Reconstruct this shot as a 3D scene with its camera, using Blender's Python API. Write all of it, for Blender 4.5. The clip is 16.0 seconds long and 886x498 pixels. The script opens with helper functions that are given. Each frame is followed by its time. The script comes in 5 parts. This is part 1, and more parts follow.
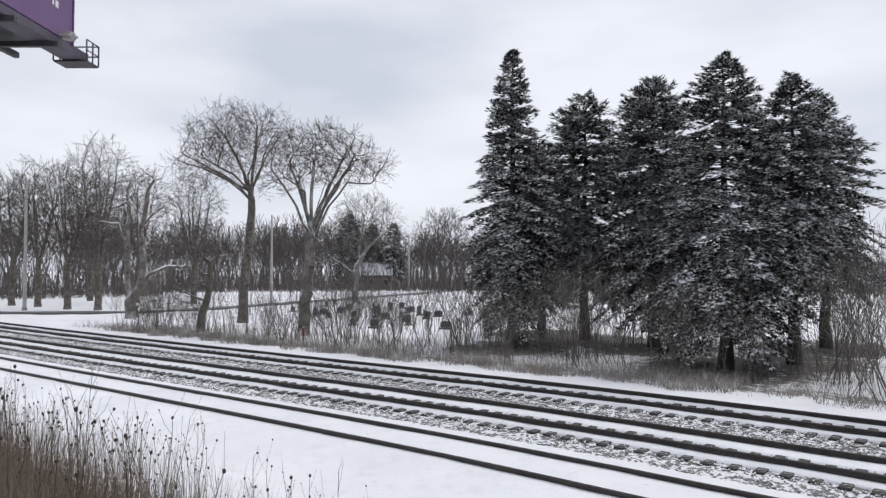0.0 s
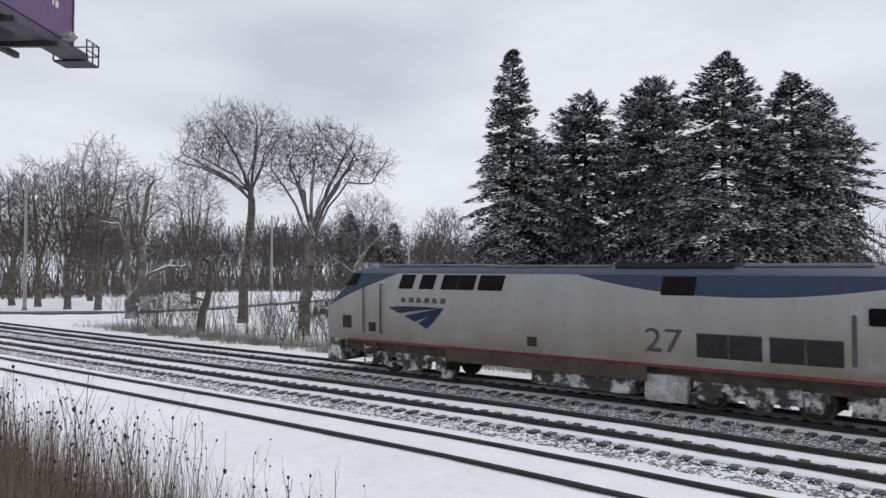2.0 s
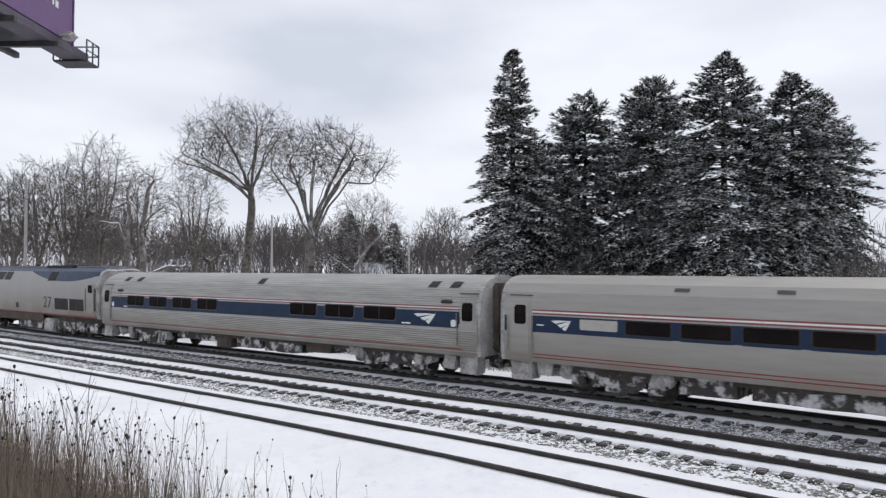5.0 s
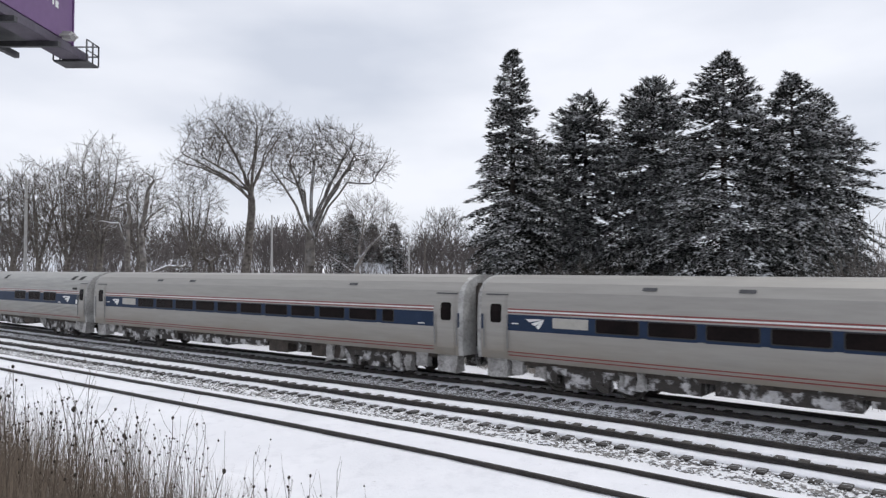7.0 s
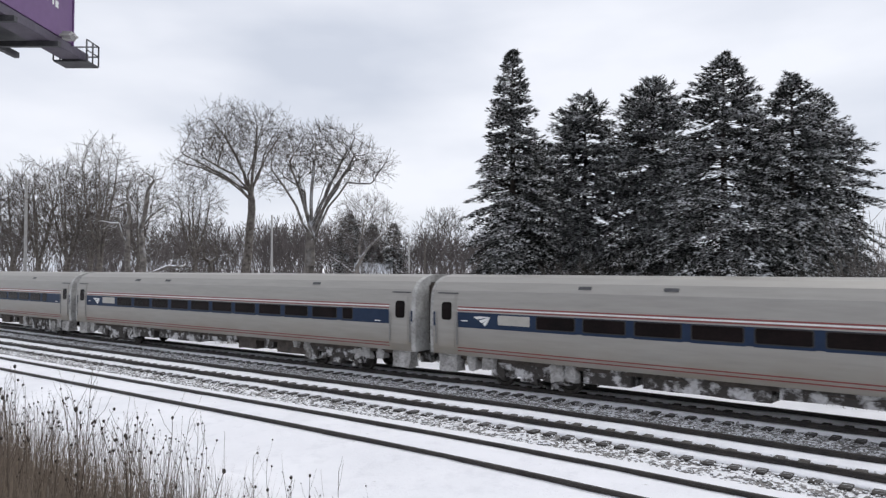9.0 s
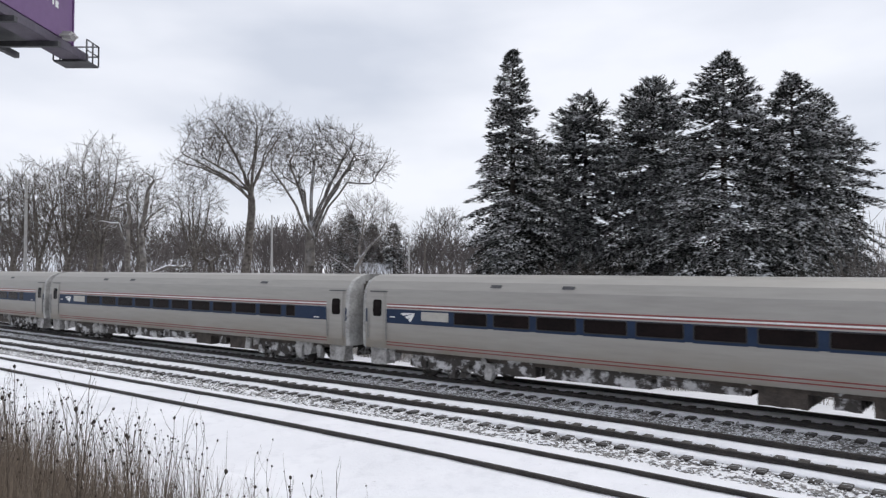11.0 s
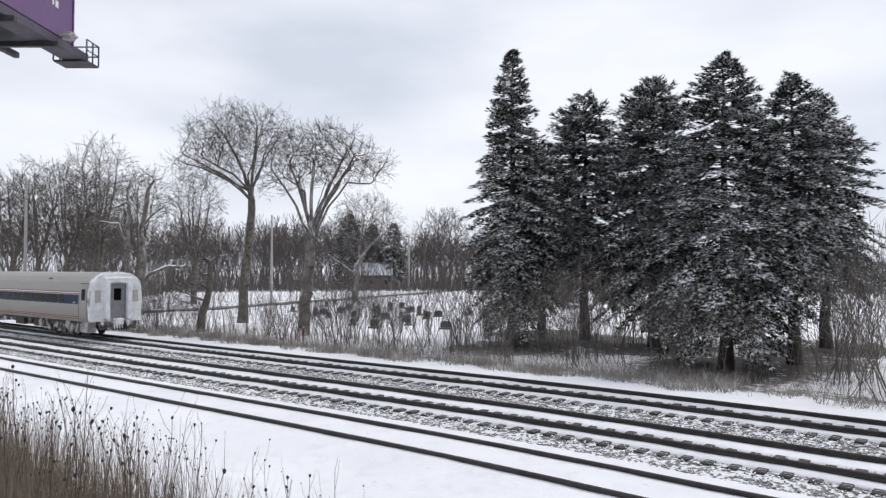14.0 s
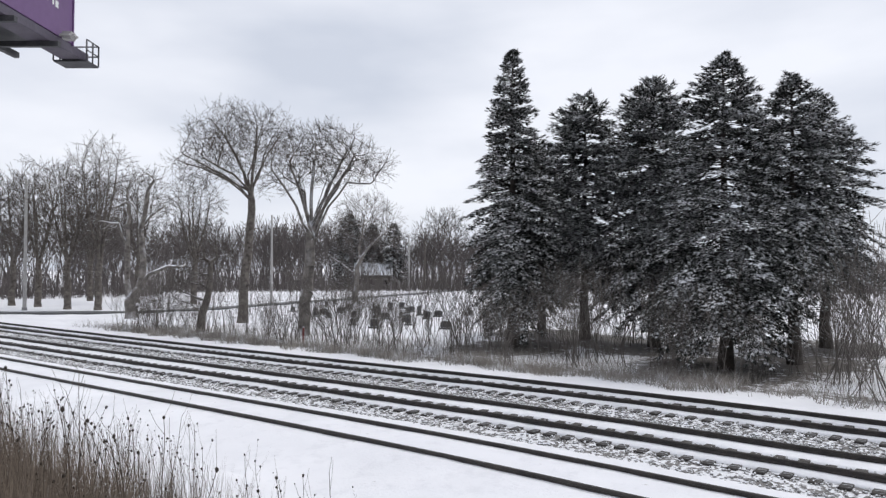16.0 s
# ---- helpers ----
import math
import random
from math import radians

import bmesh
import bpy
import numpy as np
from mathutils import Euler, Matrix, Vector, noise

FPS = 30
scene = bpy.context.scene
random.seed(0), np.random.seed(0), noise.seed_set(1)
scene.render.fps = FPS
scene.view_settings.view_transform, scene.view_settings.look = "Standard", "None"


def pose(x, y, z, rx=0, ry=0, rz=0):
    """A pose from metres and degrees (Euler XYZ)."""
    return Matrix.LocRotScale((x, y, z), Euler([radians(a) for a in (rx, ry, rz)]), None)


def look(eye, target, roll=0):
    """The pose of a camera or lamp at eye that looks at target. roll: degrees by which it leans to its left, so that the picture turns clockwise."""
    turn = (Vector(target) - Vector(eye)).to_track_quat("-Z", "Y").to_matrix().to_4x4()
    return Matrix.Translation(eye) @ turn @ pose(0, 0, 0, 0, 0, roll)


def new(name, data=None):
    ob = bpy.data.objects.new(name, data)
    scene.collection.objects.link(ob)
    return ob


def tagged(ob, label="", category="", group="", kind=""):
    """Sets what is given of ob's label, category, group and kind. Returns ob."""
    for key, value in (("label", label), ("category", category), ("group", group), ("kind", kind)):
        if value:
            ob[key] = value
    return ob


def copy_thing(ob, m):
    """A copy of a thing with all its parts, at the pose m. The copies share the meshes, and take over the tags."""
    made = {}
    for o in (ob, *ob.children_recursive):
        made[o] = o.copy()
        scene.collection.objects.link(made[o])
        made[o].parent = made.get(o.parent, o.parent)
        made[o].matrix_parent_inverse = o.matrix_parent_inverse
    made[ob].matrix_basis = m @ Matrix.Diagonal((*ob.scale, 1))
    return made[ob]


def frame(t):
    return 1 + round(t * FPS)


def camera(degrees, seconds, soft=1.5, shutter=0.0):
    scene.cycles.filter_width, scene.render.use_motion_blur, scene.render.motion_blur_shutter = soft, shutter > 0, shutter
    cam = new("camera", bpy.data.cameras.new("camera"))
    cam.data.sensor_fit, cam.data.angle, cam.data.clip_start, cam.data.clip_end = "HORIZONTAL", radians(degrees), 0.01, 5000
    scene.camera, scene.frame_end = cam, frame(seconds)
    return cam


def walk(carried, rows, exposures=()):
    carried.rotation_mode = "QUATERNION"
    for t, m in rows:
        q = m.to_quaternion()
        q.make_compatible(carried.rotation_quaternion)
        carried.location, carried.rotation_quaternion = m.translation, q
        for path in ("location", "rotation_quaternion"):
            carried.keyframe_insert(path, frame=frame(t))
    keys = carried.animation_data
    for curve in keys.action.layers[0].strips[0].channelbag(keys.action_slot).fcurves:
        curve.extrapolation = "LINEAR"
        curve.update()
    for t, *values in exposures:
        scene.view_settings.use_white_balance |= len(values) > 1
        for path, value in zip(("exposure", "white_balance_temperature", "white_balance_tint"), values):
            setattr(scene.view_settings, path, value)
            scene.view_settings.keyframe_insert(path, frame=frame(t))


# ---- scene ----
CAM_Z = 4.079
cam = camera(63.93, 16.0, soft=1.35, shutter=0.12)


def aim(yaw, pitch, roll):
    a, b = radians(yaw), radians(pitch)
    way = Vector((math.sin(a) * math.cos(b), math.cos(a) * math.cos(b), math.sin(b)))
    return look(Vector((0, 0, CAM_Z)), Vector((0, 0, CAM_Z)) + way, roll)


CAMERA_POSE = aim(-36.129, 1.553, 0.022)
walk(cam, [(0.0, CAMERA_POSE), (16.0, CAMERA_POSE)], [(0.0, 0.08), (0.8, 0.02), (2.0, -0.06), (2.8, 0.02), (3.5, 0.15), (8.0, 0.15), (12.0, 0.18), (13.0, 0.22), (16.0, 0.14)])

# ---------------------------------------------------------------- world and sun
SUN_ELEVATION, SUN_ROTATION = 60.0, 25.0
world = bpy.data.worlds.new("overcast_sky")
scene.world = world
world.use_nodes = True
wt = world.node_tree
wt.nodes.clear()


def wn(kind, **inputs):
    n = wt.nodes.new(kind)
    for k, v in inputs.items():
        n.inputs[k].default_value = v
    return n


w_out = wn("ShaderNodeOutputWorld")
w_bg = wn("ShaderNodeBackground")
w_bg.inputs["Strength"].default_value = 0.97
sky = wn("ShaderNodeTexSky")
sky.sky_type, sky.sun_disc = "NISHITA", False
sky.sun_elevation, sky.sun_rotation = radians(SUN_ELEVATION), radians(SUN_ROTATION)
sky_dim = wn("ShaderNodeMixRGB")
sky_dim.blend_type = "MULTIPLY"
sky_dim.inputs[0].default_value = 1.0
sky_dim.inputs[2].default_value = (0.1, 0.1, 0.1, 1)
coord = wn("ShaderNodeTexCoord")
stretch = wn("ShaderNodeMapping")
stretch.inputs["Scale"].default_value = (1.7, 1.7, 5.0)
stretch.inputs["Location"].default_value = (0.55, 0.3, 0.12)
clouds = wn("ShaderNodeTexNoise")
clouds.inputs["Scale"].default_value = 1.25
clouds.inputs["Detail"].default_value = 5.0
clouds.inputs["Roughness"].default_value = 0.45
ramp = wn("ShaderNodeValToRGB")
ramp.color_ramp.elements[0].position = 0.36
ramp.color_ramp.elements[0].color = (0.62, 0.66, 0.755, 1)
ramp.color_ramp.elements[1].position = 0.62
ramp.color_ramp.elements[1].color = (0.885, 0.905, 0.975, 1)
cover = wn("ShaderNodeMixRGB")
cover.inputs[0].default_value = 0.93
wt.links.new(coord.outputs["Generated"], stretch.inputs["Vector"])
wt.links.new(stretch.outputs["Vector"], clouds.inputs["Vector"])
wt.links.new(clouds.outputs["Fac"], ramp.inputs["Fac"])
wt.links.new(sky.outputs["Color"], sky_dim.inputs[1])
wt.links.new(sky_dim.outputs["Color"], cover.inputs[1])
wt.links.new(ramp.outputs["Color"], cover.inputs[2])
wt.links.new(cover.outputs["Color"], w_bg.inputs["Color"])
wt.links.new(w_bg.outputs["Background"], w_out.inputs["Surface"])

sun_data = bpy.data.lights.new("sun", "SUN")
sun_data.energy, sun_data.angle, sun_data.color = 1.1, radians(20), (1.0, 0.97, 0.92)
sun = new("sun", sun_data)
az = radians(SUN_ROTATION)
sun_way = Vector((math.sin(az) * math.cos(radians(SUN_ELEVATION)), math.cos(az) * math.cos(radians(SUN_ELEVATION)), math.sin(radians(SUN_ELEVATION))))
sun.matrix_world = look(sun_way * 100, (0, 0, 0))


# ---------------------------------------------------------------- materials
class Mat:
    """A small builder of node materials."""

    def __init__(self, name, rough=0.7, metal=0.0):
        self.m = bpy.data.materials.new(name)
        self.m.use_nodes = True
        self.t = self.m.node_tree
        self.b = self.t.nodes["Principled BSDF"]
        self.b.inputs["Roughness"].default_value = rough
        self.b.inputs["Metallic"].default_value = metal
        self.co = self.t.nodes.new("ShaderNodeTexCoord")

    def link(self, a, b):
        self.t.links.new(a, b)

    def noise(self, scale, detail=4.0, rough=0.6, vec=None, squash=None):
        n = self.t.nodes.new("ShaderNodeTexNoise")
        n.inputs["Scale"].default_value = scale
        n.inputs["Detail"].default_value = detail
        n.inputs["Roughness"].default_value = rough
        src = vec or self.co.outputs["Object"]
        if squash:
            mp = self.t.nodes.new("ShaderNodeMapping")
            mp.inputs["Scale"].default_value = squash
            self.link(src, mp.inputs["Vector"])
            src = mp.outputs["Vector"]
        self.link(src, n.inputs["Vector"])
        return n.outputs["Fac"]

    def math(self, op, a, b=0.0, clamp=False):
        n = self.t.nodes.new("ShaderNodeMath")
        n.operation, n.use_clamp = op, clamp
        for i, v in enumerate((a, b)):
            if isinstance(v, (int, float)):
                n.inputs[i].default_value = v
            else:
                self.link(v, n.inputs[i])
        return n.outputs[0]

    def span(self, fac, lo, hi, a=0.0, b=1.0):
        n = self.t.nodes.new("ShaderNodeMapRange")
        n.inputs["From Min"].default_value, n.inputs["From Max"].default_value = lo, hi
        n.inputs["To Min"].default_value, n.inputs["To Max"].default_value = a, b
        self.link(fac, n.inputs["Value"])
        return n.outputs[0]

    def mix(self, fac, a, b):
        n = self.t.nodes.new("ShaderNodeMixRGB")
        for i, v in enumerate((fac, a, b)):
            if isinstance(v, (int, float)):
                n.inputs[i].default_value = v
            elif isinstance(v, tuple):
                n.inputs[i].default_value = (*v, 1)
            else:
                self.link(v, n.inputs[i])
        return n.outputs[0]

    def upward(self, lo, hi):
        g = self.t.nodes.new("ShaderNodeNewGeometry")
        s = self.t.nodes.new("ShaderNodeSeparateXYZ")
        self.link(g.outputs["Normal"], s.inputs[0])
        return self.span(s.outputs["Z"], lo, hi)

    def axis(self, which):
        s = self.t.nodes.new("ShaderNodeSeparateXYZ")
        self.link(self.co.outputs["Object"], s.inputs[0])
        return s.outputs[which]

    def island(self):
        g = self.t.nodes.new("ShaderNodeNewGeometry")
        return g.outputs["Random Per Island"]

    def own(self):
        g = self.t.nodes.new("ShaderNodeObjectInfo")
        return g.outputs["Random"]

    def attr(self, name):
        a = self.t.nodes.new("ShaderNodeAttribute")
        a.attribute_name = name
        return a.outputs["Fac"]

    def bump(self, height, strength=0.3, dist=0.02):
        n = self.t.nodes.new("ShaderNodeBump")
        n.inputs["Strength"].default_value, n.inputs["Distance"].default_value = strength, dist
        self.link(height, n.inputs["Height"])
        self.link(n.outputs[0], self.b.inputs["Normal"])

    def colour(self, c):
        if isinstance(c, tuple):
            self.b.inputs["Base Color"].default_value = (*c, 1)
        else:
            self.link(c, self.b.inputs["Base Color"])

    def rough(self, r):
        self.link(r, self.b.inputs["Roughness"])


SNOW = (0.86, 0.88, 0.93)


def simple(name, a, b, scale=6.0, rough=0.7, metal=0.0, bump=0.15, dist=0.01, squash=None):
    m = Mat(name, rough, metal)
    big, fine = m.noise(scale, squash=squash), m.noise(scale * 9, squash=squash)
    both = m.math("ADD", m.math("MULTIPLY", big, 0.6), m.math("MULTIPLY", fine, 0.4))
    m.colour(m.mix(m.span(both, 0.35, 0.65), a, b))
    if bump:
        m.bump(both, bump, dist)
    return m.m


def snowy(name, a, b, scale=4.0, lo=0.35, hi=0.75, amount=0.5, rough=0.85, grain=5.0):
    """A surface with snow lying on what faces up."""
    m = Mat(name, rough)
    base = m.mix(m.span(m.noise(scale), 0.35, 0.65), a, b)
    spread = m.span(m.noise(grain, 3.0), amount - 0.12, amount + 0.12)
    m.colour(m.mix(m.math("MULTIPLY", m.upward(lo, hi), spread), base, SNOW))
    m.bump(m.noise(scale * 6), 0.4, 0.02)
    return m.m


def make_ground_material():
    m = Mat("snow_ground", 0.75)
    drift = m.noise(0.35, 5.0)
    fine = m.noise(14.0, 4.0)
    snow = m.mix(m.span(drift, 0.3, 0.7), (0.74, 0.745, 0.775), (0.85, 0.85, 0.875))
    patch = m.math("MULTIPLY", m.span(m.noise(1.6, 6.0, 0.72), 0.52, 0.72), 0.45)
    snow = m.mix(patch, snow, (0.58, 0.585, 0.62))
    speck = m.math("MULTIPLY", m.span(m.noise(7.0, 3.0, 0.7), 0.66, 0.72), m.span(m.noise(0.45, 3.0), 0.50, 0.62))
    snow = m.mix(m.math("MULTIPLY", speck, 0.8), snow, (0.26, 0.24, 0.215))
    earth = m.mix(m.span(m.noise(5.0), 0.35, 0.65), (0.05, 0.043, 0.038), (0.14, 0.12, 0.103))
    bare = m.math("ADD", m.attr("bare"), m.math("SUBTRACT", m.math("MULTIPLY", m.noise(2.2, 6.0, 0.7), 1.1), 0.55))
    m.colour(m.mix(m.span(bare, 0.44, 0.58), snow, earth))
    m.bump(m.math("ADD", m.math("MULTIPLY", drift, 3.0), fine), 0.35, 0.05)
    return m.m


def make_ballast_material():
    m = Mat("snowy_ballast", 0.9)
    stones = m.t.nodes.new("ShaderNodeTexVoronoi")
    stones.inputs["Scale"].default_value = 13.0
    m.link(m.co.outputs["Object"], stones.inputs["Vector"])
    grey = m.mix(m.span(m.noise(30.0), 0.3, 0.7), (0.10, 0.095, 0.092), (0.27, 0.26, 0.25))
    each = m.t.nodes.new("ShaderNodeSeparateXYZ")
    m.link(stones.outputs["Color"], each.inputs[0])
    white = m.math("ADD", m.math("MULTIPLY", each.outputs[0], 0.55), m.noise(1.1, 4.0, 0.6))
    m.colour(m.mix(m.span(white, 0.70, 0.80), grey, (0.78, 0.785, 0.81)))
    m.bump(stones.outputs["Distance"], 0.8, 0.05)
    return m.m


def make_foliage_material():
    m = Mat("snowy_spruce_needles", 0.8)
    own = m.island()
    green = m.mix(own, (0.016, 0.018, 0.015), (0.050, 0.052, 0.044))
    # snow driven on by the wind lies on top and on the weather side of the sprays
    g = m.t.nodes.new("ShaderNodeNewGeometry")
    dot = m.t.nodes.new("ShaderNodeVectorMath")
    dot.operation = "DOT_PRODUCT"
    dot.inputs[1].default_value = (0.20, -0.50, 0.84)
    m.link(g.outputs["Normal"], dot.inputs[0])
    lie = m.span(dot.outputs["Value"], 0.22, 0.55)
    patch = m.math("ADD", m.math("MULTIPLY", m.noise(1.0, 3.0), 1.1), m.math("MULTIPLY", own, 0.5))
    spread = m.span(patch, 0.74, 0.96)
    m.colour(m.mix(m.math("MULTIPLY", lie, spread), green, (0.80, 0.81, 0.83)))
    return m.m


def make_loco_paint():
    m = Mat("silver_and_blue_loco_paint", 0.42, 0.15)
    x, z = m.axis("X"), m.axis("Z")
    front = m.math("ADD", m.math("MULTIPLY", x, 0.36), 2.55 + 20.6 * 0.36)
    back = m.math("ADD", m.math("MULTIPLY", m.math("POWER", m.math("ABSOLUTE", m.math("ADD", x, 4.3)), 2.0), 0.024), 3.28)
    edge = m.math("MINIMUM", m.math("MINIMUM", front, back), 3.88)
    blue = m.math("GREATER_THAN", z, edge)
    streak = m.noise(3.0, 4.0, squash=(1.0, 1.0, 0.25))
    silver = m.mix(m.span(streak, 0.3, 0.7), (0.27, 0.262, 0.25), (0.325, 0.318, 0.305))
    navy = m.mix(m.span(streak, 0.3, 0.7), (0.008, 0.021, 0.052), (0.016, 0.034, 0.072))
    paint = m.mix(blue, silver, navy)
    low = m.span(z, 3.0, 1.2)
    grime = m.math("MULTIPLY", low, m.span(m.noise(1.2, 5.0, squash=(0.5, 1.0, 1.0)), 0.25, 0.6))
    paint = m.mix(m.math("MULTIPLY", grime, 0.8), paint, (0.20, 0.155, 0.105))
    m.colour(paint)
    m.rough(m.span(streak, 0.3, 0.7, 0.38, 0.55))
    return m.m


def make_steel(name, a, b, rough):
    m = Mat(name, rough, 0.45)
    streak = m.noise(2.0, 5.0, squash=(0.3, 1.0, 3.0))
    low = m.span(m.axis("Z"), 1.9, 1.0)
    c = m.mix(m.span(streak, 0.3, 0.7), a, b)
    grime = m.math("MULTIPLY", low, m.span(m.noise(1.5, 5.0, squash=(0.4, 1, 1)), 0.3, 0.65))
    m.colour(m.mix(m.math("MULTIPLY", grime, 0.7), c, (0.26, 0.22, 0.17)))
    m.rough(m.span(streak, 0.3, 0.7, rough - 0.06, rough + 0.1))
    return m.m


def make_caked(name):
    """Underframe metal caked with dirty snow."""
    m = Mat(name, 0.85)
    lump = m.noise(2.6, 5.0, 0.65)
    dark = m.mix(m.noise(12.0), (0.025, 0.023, 0.022), (0.09, 0.08, 0.072))
    m.colour(m.mix(m.span(lump, 0.49, 0.60), dark, m.mix(m.noise(7.0), (0.42, 0.40, 0.38), (0.78, 0.79, 0.82))))
    m.bump(lump, 0.8, 0.08)
    return m.m


M_GROUND = make_ground_material()
M_BALLAST = make_ballast_material()
M_STONE = snowy("ballast_stone", (0.10, 0.095, 0.09), (0.30, 0.29, 0.275), 8.0, 0.2, 0.8, 0.47, 0.9, 5.0)
M_FOLIAGE = make_foliage_material()
M_BARK = snowy("grey_bark", (0.065, 0.055, 0.048), (0.18, 0.16, 0.14), 3.0, 0.55, 0.8, 0.5, 0.9, 2.5)
M_PALE_BARK = snowy("pale_snow_plastered_bark", (0.08, 0.07, 0.062), (0.24, 0.22, 0.20), 2.0, 0.1, 0.5, 0.47, 0.9, 1.6)
M_TWIG = snowy("grey_brown_twigs", (0.045, 0.037, 0.032), (0.115, 0.098, 0.085), 0.6, 0.6, 0.95, 0.58, 0.9, 1.2)
# paler and greyer than the near twigs: distance haze put into the colour
M_HAZED_TWIG = simple("hazed_far_twigs", (0.085, 0.073, 0.07), (0.17, 0.15, 0.146), 0.2, 0.95, 0.0, 0.0)
M_SHRUB = snowy("grey_shrub_stems", (0.085, 0.074, 0.066), (0.19, 0.17, 0.155), 0.8, 0.5, 0.9, 0.52, 0.9, 1.5)
M_DARK_BARK = simple("dark_spruce_bark", (0.03, 0.025, 0.022), (0.085, 0.072, 0.062), 3.0, 0.95, bump=0.5)
M_GRASS = snowy("dry_tan_grass", (0.15, 0.135, 0.12), (0.30, 0.275, 0.25), 0.8, -0.2, 0.3, 0.66, 0.95, 1.4)
M_WEED = simple("dead_brown_weed", (0.065, 0.05, 0.04), (0.19, 0.15, 0.115), 2.0, 0.95, bump=0.0)
M_HEAD = simple("dark_seed_head", (0.02, 0.016, 0.013), (0.06, 0.045, 0.035), 20.0, 0.95, bump=0.3)
M_RAIL = simple("dark_weathered_rail_steel", (0.022, 0.02, 0.02), (0.06, 0.052, 0.047), 3.0, 0.6, 0.3, 0.2)
M_TIE = snowy("dark_creosoted_tie", (0.022, 0.02, 0.019), (0.075, 0.068, 0.062), 4.0, 0.5, 0.9, 0.74, 0.9, 3.0)
M_SNOWBANK = simple("banked_snow", (0.72, 0.725, 0.75), (0.84, 0.84, 0.865), 3.0, 0.8, bump=0.3, dist=0.02)
M_ROAD = simple("wet_dark_asphalt", (0.035, 0.037, 0.04), (0.085, 0.087, 0.09), 1.0, 0.5, bump=0.1)
M_LOCO = make_loco_paint()
M_FLUTED = make_steel("fluted_stainless_steel", (0.27, 0.265, 0.25), (0.41, 0.405, 0.38), 0.42)
M_ALU = make_steel("brushed_grey_aluminium", (0.295, 0.283, 0.262), (0.365, 0.352, 0.328), 0.5)
M_NAVY = simple("navy_blue_band", (0.007, 0.019, 0.050), (0.014, 0.031, 0.070), 2.0, 0.55, bump=0.03)
M_NAVY.node_tree.nodes["Principled BSDF"].inputs["Specular IOR Level"].default_value = 0.25
M_RED = simple("dull_red_stripe", (0.17, 0.028, 0.028), (0.25, 0.05, 0.045), 3.0, 0.5, bump=0.0)
M_WHITE = simple("white_paint", (0.66, 0.66, 0.65), (0.80, 0.80, 0.79), 4.0, 0.5, bump=0.03)
M_TAN = simple("pale_tan_panel", (0.36, 0.345, 0.31), (0.46, 0.44, 0.40), 4.0, 0.5, bump=0.03)
M_GLASS = simple("dark_tinted_glass", (0.004, 0.0035, 0.0035), (0.014, 0.009, 0.009), 1.2, 0.12, bump=0.0)
M_GLASS.node_tree.nodes["Principled BSDF"].inputs["Specular IOR Level"].default_value = 0.06
M_BLACK = simple("black_rubber", (0.012, 0.012, 0.012), (0.035, 0.034, 0.033), 5.0, 0.8, bump=0.1)
M_GRILLE = simple("dark_intake_grille", (0.006, 0.006, 0.006), (0.026, 0.024, 0.022), 5.0, 0.7, bump=0.1)
M_UNDER = simple("dirty_underframe", (0.035, 0.03, 0.027), (0.12, 0.10, 0.085), 2.5, 0.9, bump=0.4, dist=0.03)
M_CAKED = make_caked("snow_caked_running_gear")
M_SNOWCAKE = simple("caked_grey_white_snow", (0.55, 0.55, 0.56), (0.84, 0.86, 0.89), 2.2, 0.85, bump=0.8, dist=0.08)
M_PACKED = simple("dirty_packed_snow", (0.14, 0.132, 0.122), (0.58, 0.57, 0.56), 1.3, 0.85, bump=0.8, dist=0.06)
M_SMEAR = simple("snow_smeared_aluminium", (0.20, 0.195, 0.185), (0.52, 0.515, 0.50), 1.1, 0.75, bump=0.5, dist=0.03)
M_BROWN = simple("brown_dirty_skirt", (0.045, 0.033, 0.026), (0.095, 0.072, 0.057), 1.5, 0.8, bump=0.2)
M_ROOF = simple("grey_loco_roof", (0.16, 0.16, 0.17), (0.27, 0.27, 0.28), 3.0, 0.7, bump=0.2)
M_LETTER = simple("dark_grey_lettering", (0.03, 0.033, 0.04), (0.05, 0.053, 0.06), 9.0, 0.5, bump=0.0)
M_WHEEL = simple("dark_wheel_steel", (0.03, 0.028, 0.026), (0.10, 0.09, 0.08), 6.0, 0.6, 0.4, 0.2)
M_PURPLE = simple("purple_vinyl_billboard", (0.125, 0.060, 0.165), (0.155, 0.080, 0.20), 0.6, 0.5, bump=0.03)
M_APRON = simple("dull_purple_grey_steel", (0.060, 0.050, 0.072), (0.11, 0.095, 0.125), 2.0, 0.6, bump=0.05)
M_GALV = simple("galvanised_steel", (0.17, 0.17, 0.175), (0.30, 0.30, 0.305), 3.0, 0.55, 0.5, 0.1)
M_DARKSTEEL = simple("dark_grey_painted_steel", (0.04, 0.04, 0.045), (0.10, 0.10, 0.105), 3.0, 0.6, 0.2, 0.1)
M_POLE = simple("pale_concrete_pole", (0.30, 0.29, 0.28), (0.42, 0.41, 0.40), 3.0, 0.8)
M_GRAVE = snowy("dark_granite_headstone", (0.045, 0.045, 0.048), (0.13, 0.125, 0.125), 3.0, 0.6, 0.9, 0.3, 0.6)
M_WALL = simple("brown_house_siding", (0.06, 0.05, 0.043), (0.115, 0.098, 0.085), 1.0, 0.85, squash=(1, 1, 6))
M_ROOFSNOW = simple("snow_covered_roof", (0.70, 0.72, 0.76), (0.86, 0.88, 0.92), 1.5, 0.85, bump=0.5, dist=0.05)


